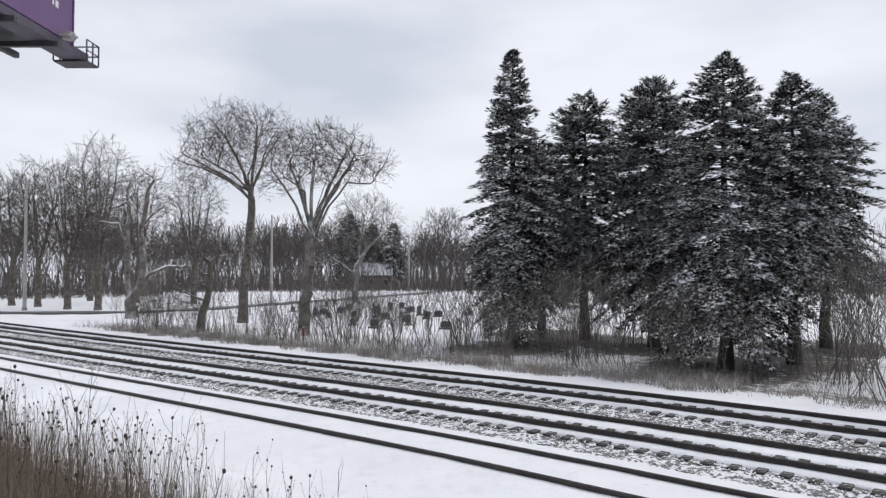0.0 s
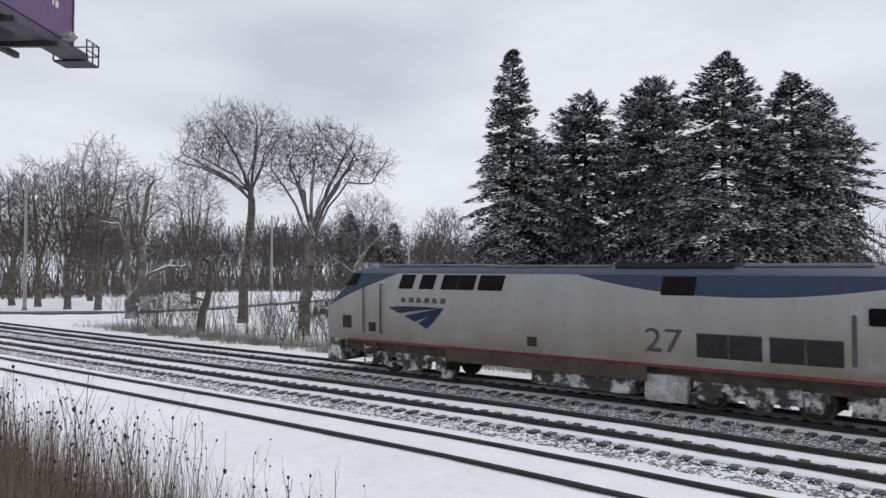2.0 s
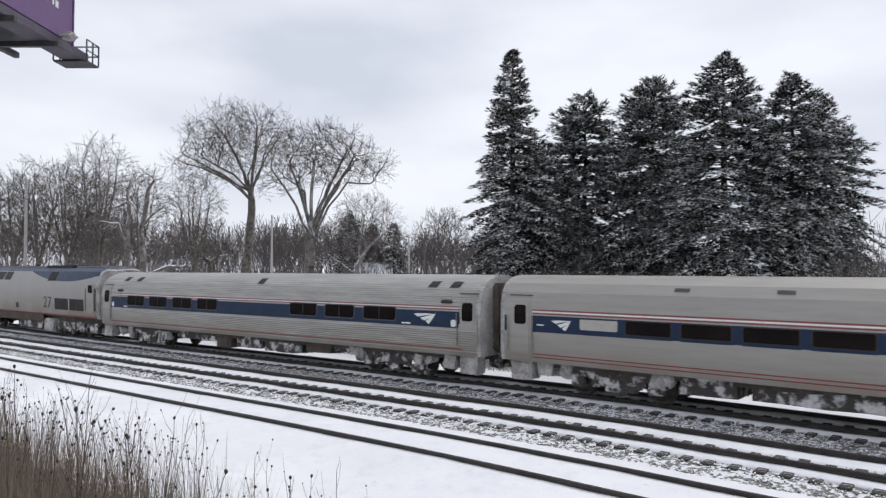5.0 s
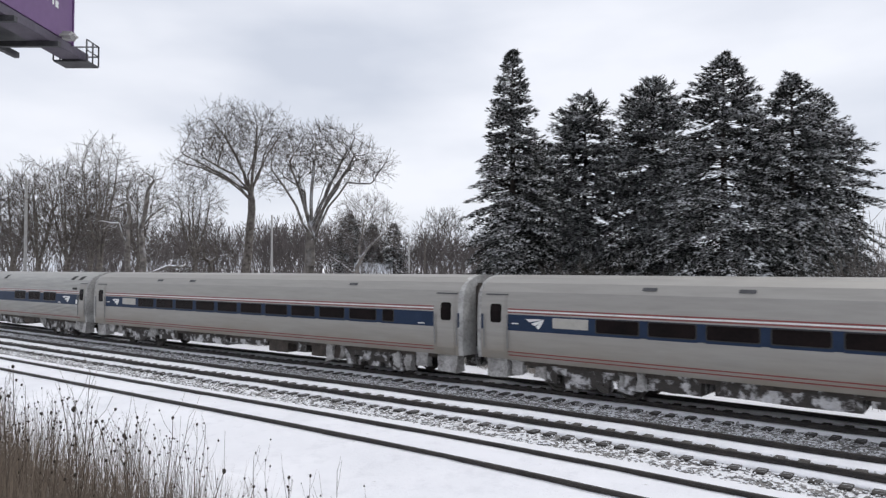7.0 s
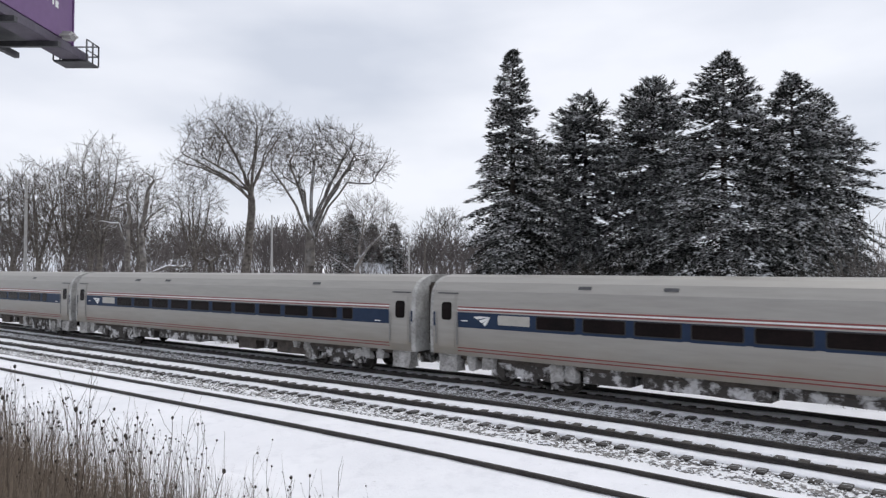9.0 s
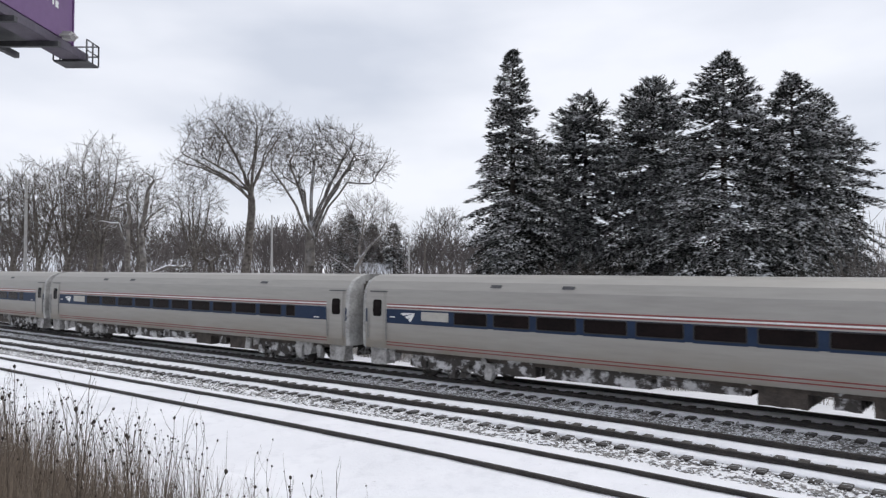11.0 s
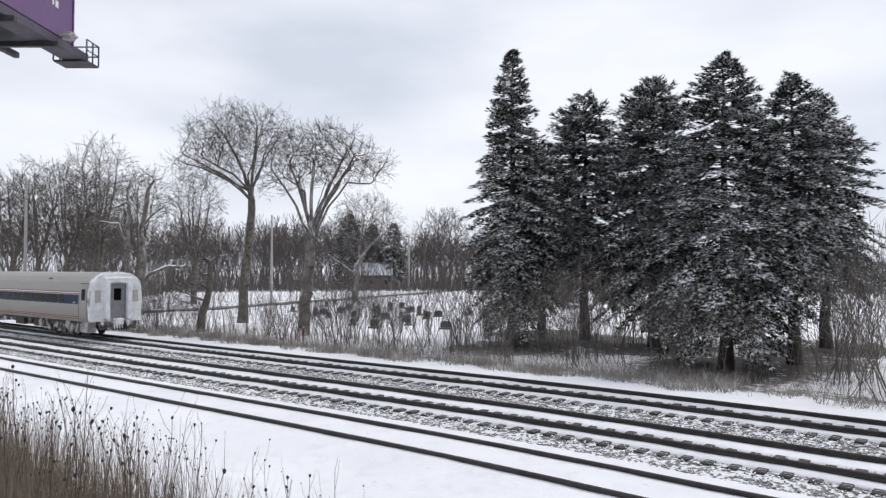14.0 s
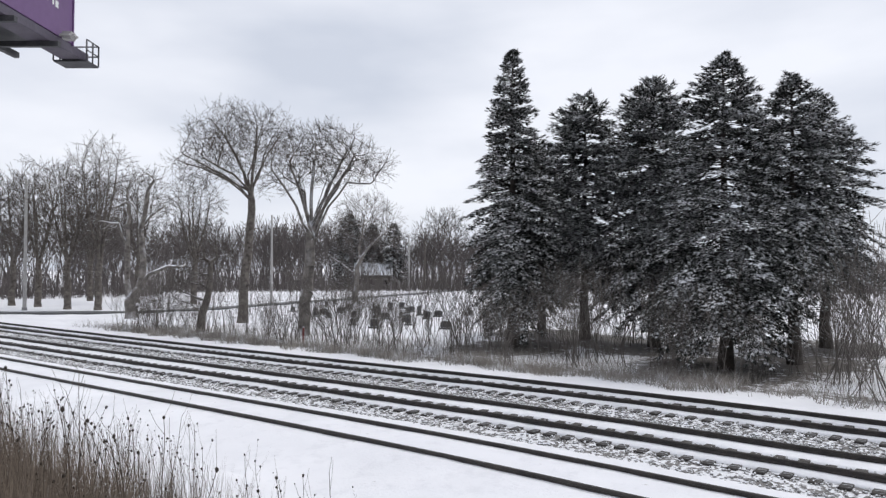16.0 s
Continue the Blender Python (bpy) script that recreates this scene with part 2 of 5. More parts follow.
# ---------------------------------------------------------------- building blocks
def mesh_of(name, verts, faces, material, smooth=False):
    me = bpy.data.meshes.new(name)
    me.from_pydata([tuple(v) for v in verts], [], [tuple(f) for f in faces])
    me.materials.append(material)
    if smooth:
        me.shade_smooth()
    me.update()
    return me


def tri_mesh(name, verts, tris, material):
    """A mesh from large arrays."""
    verts, tris = np.asarray(verts, np.float32), np.asarray(tris, np.int32)
    me = bpy.data.meshes.new(name)
    me.vertices.add(len(verts))
    me.vertices.foreach_set("co", verts.ravel())
    me.loops.add(tris.size)
    me.loops.foreach_set("vertex_index", tris.ravel())
    me.polygons.add(len(tris))
    me.polygons.foreach_set("loop_start", np.arange(0, tris.size, 3, dtype=np.int32))
    me.update(calc_edges=True)
    me.validate()
    me.materials.append(material)
    return me


def part(name, bm, material, parent, label=""):
    """Link a bmesh, or a finished mesh, as one mesh object under a thing or a part."""
    if isinstance(bm, bpy.types.Mesh):
        me = bm
    else:
        me = bpy.data.meshes.new(name)
        bm.to_mesh(me)
        bm.free()
        me.materials.append(material)
    ob = new(name, me)
    ob.parent = parent
    return tagged(ob, label)


def box_bm(x0, x1, y0, y1, z0, z1, bevel=0.0, segments=1):
    bm = bmesh.new()
    bmesh.ops.create_cube(bm, size=1.0)
    for v in bm.verts:
        v.co = Vector(((x0 + x1) / 2 + v.co.x * (x1 - x0), (y0 + y1) / 2 + v.co.y * (y1 - y0), (z0 + z1) / 2 + v.co.z * (z1 - z0)))
    if bevel:
        bmesh.ops.bevel(bm, geom=bm.edges[:], offset=bevel, segments=segments, affect="EDGES")
    return bm


def add_box(bm, x0, x1, y0, y1, z0, z1):
    r = bmesh.ops.create_cube(bm, size=1.0)
    for v in r["verts"]:
        v.co = Vector(((x0 + x1) / 2 + v.co.x * (x1 - x0), (y0 + y1) / 2 + v.co.y * (y1 - y0), (z0 + z1) / 2 + v.co.z * (z1 - z0)))


def rod(bm, a, b, r, n=6, r2=None):
    a, b = Vector(a), Vector(b)
    d = b - a
    m = Matrix.Translation((a + b) / 2) @ d.to_track_quat("Z", "Y").to_matrix().to_4x4()
    bmesh.ops.create_cone(bm, cap_ends=True, segments=n, radius1=r, radius2=r if r2 is None else r2, depth=d.length, matrix=m)


def lumpy(bm, amount, scale, seed=0.0):
    """Push vertices about, so that caked snow and worn lumps lose their straight edges."""
    for v in bm.verts:
        v.co += noise.noise_vector(v.co * scale + Vector((seed, seed * 1.7, 0))) * amount
    return bm


def loft(rings, caps=True):
    """A bmesh through rings of equal length."""
    bm = bmesh.new()
    rows = [[bm.verts.new(p) for p in ring] for ring in rings]
    n = len(rings[0])
    for a, b in zip(rows, rows[1:]):
        for i in range(n):
            bm.faces.new((a[i], a[(i + 1) % n], b[(i + 1) % n], b[i]))
    if caps:
        bm.faces.new(rows[0][::-1])
        bm.faces.new(rows[-1])
    bmesh.ops.recalc_face_normals(bm, faces=bm.faces[:])
    return bm


def empty(name, label, category, group="", kind=""):
    return tagged(new(name), label, category, group, kind)


# ---------------------------------------------------------------- the line of the tracks
TRACK_Y = (22.259, 17.947, 13.614)
BEND, TURN_IN, BEND_X = 0.000473, -0.0001356, -20.0
LEFT_END, RIGHT_END = -70.0, -5.0


def line_slope(x):
    u = min(max(x, LEFT_END), RIGHT_END) - BEND_X
    return 2 * BEND * u + 3 * TURN_IN * max(0.0, u) ** 2


def line_y(x):
    """The y of the far track's centre line: nearly straight, turning in a little towards its right end."""
    c = min(max(x, LEFT_END), RIGHT_END)
    u = c - BEND_X
    return TRACK_Y[0] + BEND * u ** 2 + TURN_IN * max(0.0, u) ** 3 + line_slope(x) * (x - c)


def height(d, x):
    """Ground height at d metres beyond the far track's centre line."""
    knots = ((-60, 2.5), (-21.2, 2.45), (-19.6, 2.05), (-17.8, 1.4), (-12.6, -0.30), (-11.2, -0.22), (-9.9, -0.10), (-7.2, -0.10), (-6.3, -0.34), (-2.2, -0.34),
             (2.2, -0.34), (3.2, -0.42), (4.6, -0.5), (8.0, -0.62), (20, -0.55), (60, -0.5), (150, -0.5), (900, 4.0))
    z = float(np.interp(d, [k[0] for k in knots], [k[1] for k in knots]))
    rough = 0.10 if d > 5 or d < -12.5 else 0.012
    return z + rough * noise.noise(Vector((x * 0.35, d * 0.35, 0))) + 0.02 * noise.noise(Vector((x * 1.7, d * 1.7, 3)))


def ground_z(x, y):
    return height(y - line_y(x), x)


CONE = ((0.0, 0.75), (0.12, 1.0), (0.4, 0.93), (0.58, 0.72), (0.75, 0.48), (0.88, 0.26), (0.96, 0.10), (1.0, 0.01))
ROUND = ((0.0, 0.70), (0.15, 1.0), (0.55, 0.97), (0.75, 0.80), (0.88, 0.56), (0.95, 0.32), (1.0, 0.04))
BROAD = ((0.0, 0.80), (0.12, 1.0), (0.45, 0.93), (0.68, 0.70), (0.84, 0.42), (0.94, 0.18), (1.0, 0.01))
SPRUCES = [  # x, y, height, radius, crown base, shape
    (-21.5, 36.5, 17.65, 3.0, 2.3, CONE),
    (-24.0, 44.7, 13.6, 2.6, 3.0, ROUND),
    (-19.8, 42.8, 15.9, 3.05, 3.4, ROUND),
    (-14.8, 41.5, 15.9, 3.5, 2.4, ROUND),
    (-8.9, 34.4, 14.75, 3.5, 2.6, BROAD),
    (-6.7, 38.5, 14.4, 2.7, 4.6, BROAD),
    (-6.4, 46.5, 14.6, 3.2, 4.2, BROAD),
]


def make_ground():
    ds = list(np.arange(-26, -11, 0.5)) + list(np.arange(-11, 5, 0.4)) + list(np.arange(5, 30, 0.6)) + [31, 33, 36, 40, 45, 50, 56, 64, 74, 88, 105, 130, 170, 240, 400, 900]
    ds = [-200, -120, -60, -40, -30] + ds
    xs = [-900, -500, -300, -220, -180, -150, -130] + list(np.arange(-118, -40, 1.6)) + list(np.arange(-40, 8, 0.7)) + list(np.arange(8, 40, 2.0)) + [45, 60, 90, 140, 220, 400, 700]
    verts, faces, bare = [], [], []
    for x in xs:
        for d in ds:
            verts.append((x, line_y(x) + d, height(d, x)))
            y = line_y(x) + d
            b = 0.0
            if d > 5.0:
                b = max(b, 0.60 * max(0, 1 - abs(d - 7.6) / 3.4) * (1 if x > -50 else max(0, 1 + (x + 50) / 9)))
                for s in SPRUCES:
                    r = math.hypot(x - s[0], (y - s[1]) * 0.8)
                    b = max(b, 0.66 * min(1, max(0, (s[3] + 3.2 - r) / 3.4)))
            if d < -18.2:
                b = max(b, 0.8)
            bare.append(b)
    n = len(ds)
    for i in range(len(xs) - 1):
        for j in range(n - 1):
            faces.append((i * n + j, (i + 1) * n + j, (i + 1) * n + j + 1, i * n + j + 1))
    me = mesh_of("ground", verts, faces, M_GROUND, True)
    layer = me.attributes.new("bare", "FLOAT", "POINT")
    layer.data.foreach_set("value", bare)
    tagged(new("ground", me), "snow-covered ground with bare earth under the trees", "ground", kind="structure")


def strip(xs, d0, d1, z0, z1, profile):
    """Rings across the line of the tracks, for rails and beds."""
    return [[(x - line_slope(x) * (d0 + (d1 - d0) * u), line_y(x) + d0 + (d1 - d0) * u, z0 + (z1 - z0) * w) for u, w in profile] for x in xs]


RAIL_PROFILE = ((0.0, 0.0), (0.0, 0.1), (0.4, 0.22), (0.4, 0.70), (0.24, 0.78), (0.24, 0.96), (0.3, 1.0), (0.7, 1.0), (0.76, 0.96), (0.76, 0.78), (0.6, 0.70), (0.6, 0.22), (1.0, 0.1), (1.0, 0.0))


def make_tracks():
    xs = list(np.arange(-112, 34, 1.5))
    words = ("far railway track with dark rails on snowy ties", "middle railway track with dark rails on snowy ties", "siding track buried in snow up to its rail heads")
    for k, offset in enumerate((0.0, TRACK_Y[1] - TRACK_Y[0], TRACK_Y[2] - TRACK_Y[0])):
        track = empty(f"track_{k + 1}", words[k], "railway track", "railway tracks", "structure")
        for side in (-0.755, 0.755):
            c = offset + side
            bm = loft(strip(xs, c - 0.075, c + 0.075, -0.20, 0.0, RAIL_PROFILE))
            part("rail", bm, M_RAIL, track)
            if k < 2:
                for s, wide in zip((-1, 1), ((0.22, 0.13) if side < 0 else (0.20, 0.60)) if k == 0 else ((0.28, 0.14) if side < 0 else (0.46, 0.40))):
                    rows = []
                    for x in np.arange(-80, 12, 0.5):
                        w = wide * (1 + 0.28 * noise.noise(Vector((x * 0.9, c * 3, s))))
                        top = -0.135 + 0.025 * noise.noise(Vector((x * 0.6, c, 7 + s)))
                        q = [(c + s * a, z) for a, z in ((0.02, -0.30), (0.02, top), (0.10, top - 0.005), (w * 0.75, -0.185), (w, -0.235), (w, -0.30))]
                        rows.append([(x - line_slope(x) * a, line_y(x) + a, z) for a, z in q])
                    bank = part("snow_bank", loft(rows), M_SNOWBANK, track, "snow banked against the rail")
                    bank.data.shade_smooth()
        if k < 2:
            bed = loft(strip(xs, offset - 2.35, offset + 2.35, -0.48, -0.25, ((0, 0), (0.0, 0.5), (0.17, 0.95), (0.35, 1.0), (0.65, 1.0), (0.83, 0.95), (1, 0.5), (1, 0))))
            part("ballast_bed", bed, M_BALLAST, track, "grey crushed stone dusted with snow")
            me = bpy.data.meshes.new("tie")
            bm = box_bm(-0.115, 0.115, -1.38, 1.38, -0.09, 0.09, 0.012)
            bm.to_mesh(me)
            bm.free()
            me.materials.append(M_TIE)
            rnd = random.Random(5 + k)
            for i in range(172):
                x = -78 + i * 0.535 + rnd.uniform(-0.03, 0.03)
                s = line_slope(x)
                t = new("tie", me)
                t.parent = track
                t.matrix_basis = pose(x - s * offset, line_y(x) + offset + rnd.uniform(-0.05, 0.05), -0.298 + rnd.uniform(-0.012, 0.012), 0, 0, math.degrees(math.atan(s)) + rnd.uniform(-1.2, 1.2))


def make_stones():
    """Loose ballast on and between the two main tracks."""
    rng = np.random.default_rng(3)
    n = 34000
    x = 12 - 62 * rng.random(n) ** 1.35
    d = np.where(rng.random(n) < 0.55, rng.uniform(-2.9, 2.0, n), rng.uniform(-6.9, -2.1, n))
    y = np.array([line_y(a) for a in x]) + d
    r = rng.uniform(0.022, 0.055, n)
    base = np.array([(1, 0, 0), (0, 1, 0), (-1, 0, 0), (0, -1, 0), (0, 0, 0.8), (0, 0, -0.8)], float)
    tri = np.array([(0, 1, 4), (1, 2, 4), (2, 3, 4), (3, 0, 4), (1, 0, 5), (2, 1, 5), (3, 2, 5), (0, 3, 5)])
    v = base[None] * (0.7 + 0.6 * rng.random((n, 6, 1))) * r[:, None, None]
    a = rng.uniform(0, 6.28, n)
    ca, sa = np.cos(a)[:, None], np.sin(a)[:, None]
    v = np.stack([v[..., 0] * ca - v[..., 1] * sa, v[..., 0] * sa + v[..., 1] * ca, v[..., 2]], -1)
    edge = np.minimum(np.abs(d), np.abs(d + 4.2))
    z = np.where(edge > 1.75, -0.29, -0.25) + rng.uniform(-0.01, 0.02, n)
    v += np.stack([x, y, z], -1)[:, None]
    f = tri[None] + 6 * np.arange(n)[:, None, None]
    me = tri_mesh("ballast_stones", v.reshape(-1, 3), f.reshape(-1, 3), M_STONE)
    tagged(new("ballast_stones", me), "loose grey crushed ballast stones dusted with snow", "gravel", kind="stuff")


make_ground()
make_tracks()
make_stones()


# ---------------------------------------------------------------- bare trees
def tube_mesh(name, segs, material, sides_thick=6, thick=0.05):
    """Tapered tubes for a list of (a, b, ra, rb)."""
    A = np.array([s[0] for s in segs], float)
    B = np.array([s[1] for s in segs], float)
    ra, rb = np.array([s[2] for s in segs]), np.array([s[3] for s in segs])
    allv, allf, base = [], [], 0
    for big in (True, False):
        pick = (ra > thick) == big
        if not pick.any():
            continue
        n = sides_thick if big else 3
        a, b, r0, r1 = A[pick], B[pick], ra[pick], rb[pick]
        d = b - a
        d /= np.linalg.norm(d, axis=1, keepdims=True) + 1e-9
        ref = np.where(np.abs(d[:, 2:3]) > 0.9, np.array([[1.0, 0, 0]]), np.array([[0, 0, 1.0]]))
        u = np.cross(d, ref)
        u /= np.linalg.norm(u, axis=1, keepdims=True) + 1e-9
        w = np.cross(d, u)
        ang = np.arange(n) * 2 * np.pi / n
        ring = u[:, None] * np.cos(ang)[None, :, None] + w[:, None] * np.sin(ang)[None, :, None]
        v = np.concatenate([a[:, None] + ring * r0[:, None, None], b[:, None] + ring * r1[:, None, None]], 1)
        i = np.arange(n)
        j = (i + 1) % n
        f = np.concatenate([np.stack([i, j, j + n], 1), np.stack([i, j + n, i + n], 1)])
        f = f[None] + (np.arange(len(a)) * 2 * n)[:, None, None] + base
        allv.append(v.reshape(-1, 3))
        allf.append(f.reshape(-1, 3))
        base += len(a) * 2 * n
    return tri_mesh(name, np.concatenate(allv), np.concatenate(allf), material)


def grow(rnd, segs, p, d, length, r, level, top, kids=(2, 3), spread=0.6, up=0.12, ratio=0.78, bends=3, wild=0.16):
    """Grow one limb and what branches from it: few forks low down, many fine twigs at the rim."""
    n = bends if level > 1 else 2
    sway = wild if level > 2 else wild * 0.7
    for i in range(n):
        q = p + d * (length / n)
        r2 = r * (0.84 if i == n - 1 else 0.93)
        segs.append((p.copy(), q.copy(), r, r2))
        p, r = q, r2
        d = (d + Vector((rnd.gauss(0, sway), rnd.gauss(0, sway), rnd.gauss(0, sway) + up * 0.35))).normalized()
        if 0 < level <= max(2, top - 3) and i < n - 1 and rnd.random() < 0.75:
            side = d.orthogonal()
            side.rotate(Matrix.Rotation(rnd.uniform(0, 6.28), 3, d))
            grow(rnd, segs, p, (d * 0.8 + side * 0.7 + Vector((0, 0, up))).normalized(), length * rnd.uniform(0.55, 0.85), r * 0.5, max(0, level - 2), top, kids, spread, up, ratio, bends, wild)
    if level == 0:
        return
    k = rnd.randint(*kids) if level < top - 1 else 2 + (rnd.random() < 0.35)
    turn = rnd.uniform(0, 6.28)
    for i in range(k):
        side = d.orthogonal()
        side.rotate(Matrix.Rotation(turn + i * 6.28 / k + rnd.uniform(-0.5, 0.5), 3, d))
        s = spread * rnd.uniform(0.6, 1.25) * (0.75 if i == 0 else 1.0)
        grow(rnd, segs, p, (d + side * s + Vector((0, 0, up))).normalized(), length * ratio * rnd.uniform(0.8, 1.15), max(r * (0.80 if i == 0 else 0.64), 0.006), level - 1, top, kids, spread, up, ratio, bends, wild)


AWAY, ASIDE = Vector((-0.59, 0.81, 0)), Vector((0.81, 0.59, 0))


def colonise(rng, stems, lobes, count, step=0.35, reach=2.6, kill=0.55, up=0.12, limbs=0):
    """Grow a branching skeleton from the stems into the lobes of a crown. Gives points, parents and the order of growth."""
    pos, parent = [], []
    stems = list(stems)
    for k in range(limbs):
        lobe = lobes[k % len(lobes)]
        a, lifted = k * 2.4 + rng.uniform(-0.4, 0.4), rng.uniform(0.15, 0.95)
        flat = math.sqrt(1 - lifted ** 2)
        end = np.array(lobe[:3]) + 0.8 * np.array(lobe[3:6]) * np.array([math.cos(a) * flat, math.sin(a) * flat, lifted])
        trunk = np.array(stems[0][-1], float)
        start = trunk - np.array([0, 0, rng.uniform(0.0, 0.8)])
        bend = start + (end - start) * np.array([0.32, 0.32, 0.55])
        stems.append([start] + [(1 - t) ** 2 * start + 2 * t * (1 - t) * bend + t * t * end for t in (0.25, 0.5, 0.75, 1.0)])
    for stem in stems:
        last = -1
        if pos:
            last = int(np.argmin([np.linalg.norm(np.array(stem[0]) - q) for q in pos]))
        else:
            pos.append(np.array(stem[0], float))
            parent.append(-1)
            last = 0
        for a, b in zip(stem, stem[1:]):
            a, b = np.array(a, float), np.array(b, float)
            n = max(1, int(np.linalg.norm(b - a) / 0.8))
            for i in range(n):
                q = a + (b - a) * (i + 1) / n + rng.normal(0, 0.05, 3)
                pos.append(q)
                parent.append(last)
                last = len(pos) - 1
    size = np.array([l[3] * l[4] * l[5] for l in lobes])
    which = rng.choice(len(lobes), count, p=size / size.sum())
    way = rng.normal(0, 1, (count, 3))
    way /= np.linalg.norm(way, axis=1, keepdims=True)
    way *= rng.random((count, 1)) ** 0.42
    box = np.array(lobes)[which]
    A = box[:, :3] + way * box[:, 3:6]
    P = np.array(pos)
    D = np.linalg.norm(A[:, None] - P[None], axis=2)
    near, dist = D.argmin(1), D.min(1)
    for it in range(70):
        live = dist < reach if it > 12 else dist < reach * 3
        if not live.any():
            break
        pull = A[live] - P[near[live]]
        pull /= np.linalg.norm(pull, axis=1, keepdims=True) + 1e-9
        total = np.zeros_like(P)
        np.add.at(total, near[live], pull)
        grown = np.unique(near[live])
        d = total[grown]
        d /= np.linalg.norm(d, axis=1, keepdims=True) + 1e-9
        par = np.array(parent)[grown]
        ahead = P[grown] - P[np.maximum(par, 0)]
        ahead /= np.linalg.norm(ahead, axis=1, keepdims=True) + 1e-9
        d += 0.55 * ahead + rng.normal(0, 0.22, d.shape) + np.array([0, 0, up])
        d /= np.linalg.norm(d, axis=1, keepdims=True)
        N = P[grown] + d * step
        first = len(P)
        P = np.concatenate([P, N])
        parent += list(grown)
        E = np.linalg.norm(A[:, None] - N[None], axis=2)
        better = E.min(1) < dist
        near = np.where(better, first + E.argmin(1), near)
        dist = np.minimum(dist, E.min(1))
        keep = dist > kill
        A, near, dist = A[keep], near[keep], dist[keep]
        if len(A) == 0:
            break
    return P, np.array(parent)


def bare_tree(name, label, x, y, radius, stems, lobes, count, seed, bark=None, group="", twigs=2, step=0.35, kill=0.55, up=0.12, fine=0.5, power=1.95, reach=2.6, limbs=0):
    """A leafless tree: stems and crown lobes are given across, away and up from its foot."""
    rng = np.random.default_rng(seed)
    P, parent = colonise(rng, stems, lobes, count, step, reach, kill, up, limbs)
    n = len(P)
    load = np.zeros(n)
    kids = np.zeros(n, int)
    for i in range(n - 1, -1, -1):
        if kids[i] == 0:
            load[i] = 1.0
        if parent[i] >= 0:
            load[parent[i]] += load[i]
            kids[parent[i]] += 1
    r = 0.011 + (radius - 0.011) * ((load - 1) / max(load[0] - 1, 1)) ** (1 / power)
    r *= np.clip(1.08 - 0.55 * P[:, 2] / P[:, 2].max(), 0.45, 1.08)
    r[0] = radius * 1.35
    least = 0.00019 * math.hypot(x, y)
    turn = Matrix((ASIDE, AWAY, (0, 0, 1))).transposed()
    W = P @ np.array(turn).T
    segs = [(W[parent[i]], W[i], max(r[parent[i]] if load[parent[i]] < load[i] * 3 else min(r[parent[i]], r[i] * 1.35), least), max(r[i], least * 0.8)) for i in range(n) if parent[i] >= 0]
    for i in range(n):
        if parent[i] < 0 or load[i] > 6:
            continue
        d = W[i] - W[parent[i]]
        d = d / (np.linalg.norm(d) + 1e-9)
        for k in range(twigs if kids[i] == 0 else int(rng.random() < 0.7)):
            o, e = W[i], d + rng.normal(0, 0.26, 3) + np.array([0, 0, 0.15])
            for j in range(3):
                e = e / np.linalg.norm(e)
                L = fine * rng.uniform(0.28, 0.6)
                t = o + e * L
                segs.append((o, t, least * (1 - 0.15 * j), least * (0.85 - 0.15 * j)))
                if j < 2:
                    f = e + rng.normal(0, 0.34, 3)
                    segs.append((t, t + f / np.linalg.norm(f) * L * 0.9, least * 0.8, least * 0.55))
                o, e = t, e + rng.normal(0, 0.16, 3) + np.array([0, 0, 0.1])
    tree = empty(name, label, "tree", group)
    tree.matrix_basis = pose(x, y, ground_z(x, y))
    thick = [q for q in segs if q[2] > 0.04]
    thin = [q for q in segs if q[2] <= 0.04]
    part("trunk", tube_mesh("trunk", thick, bark or M_BARK, 8), None, tree)
    if thin:
        part("crown", tube_mesh("crown", thin, M_TWIG), None, tree, "fine bare twigs")
    return tree


# ---------------------------------------------------------------- snowy spruces
def spray_base(rng):
    """One needled shoot: a fan of roof-shaped fingers round a short stem."""
    v, f = [], []
    for a, L in ((0.0, 1.0), (0.55, 0.82), (-0.55, 0.82), (1.15, 0.6), (-1.15, 0.6)):
        a += rng.uniform(-0.15, 0.15)
        L *= rng.uniform(0.85, 1.15)
        rise = rng.uniform(-0.12, 0.14)
        c, q, w = math.cos(a), math.sin(a), 0.135
        k = len(v)
        v += [(c * L * 0.35 - q * w, q * L * 0.35 + c * w, rise * 0.3 - 0.06), (c * L * 0.35 + q * w, q * L * 0.35 - c * w, rise * 0.3 - 0.06), (0, 0, 0.03), (c * L, q * L, rise)]
        f += [(k + 2, k + 3, k), (k + 2, k + 1, k + 3), (k, k + 3, k + 1)]
    return np.array(v), np.array(f)


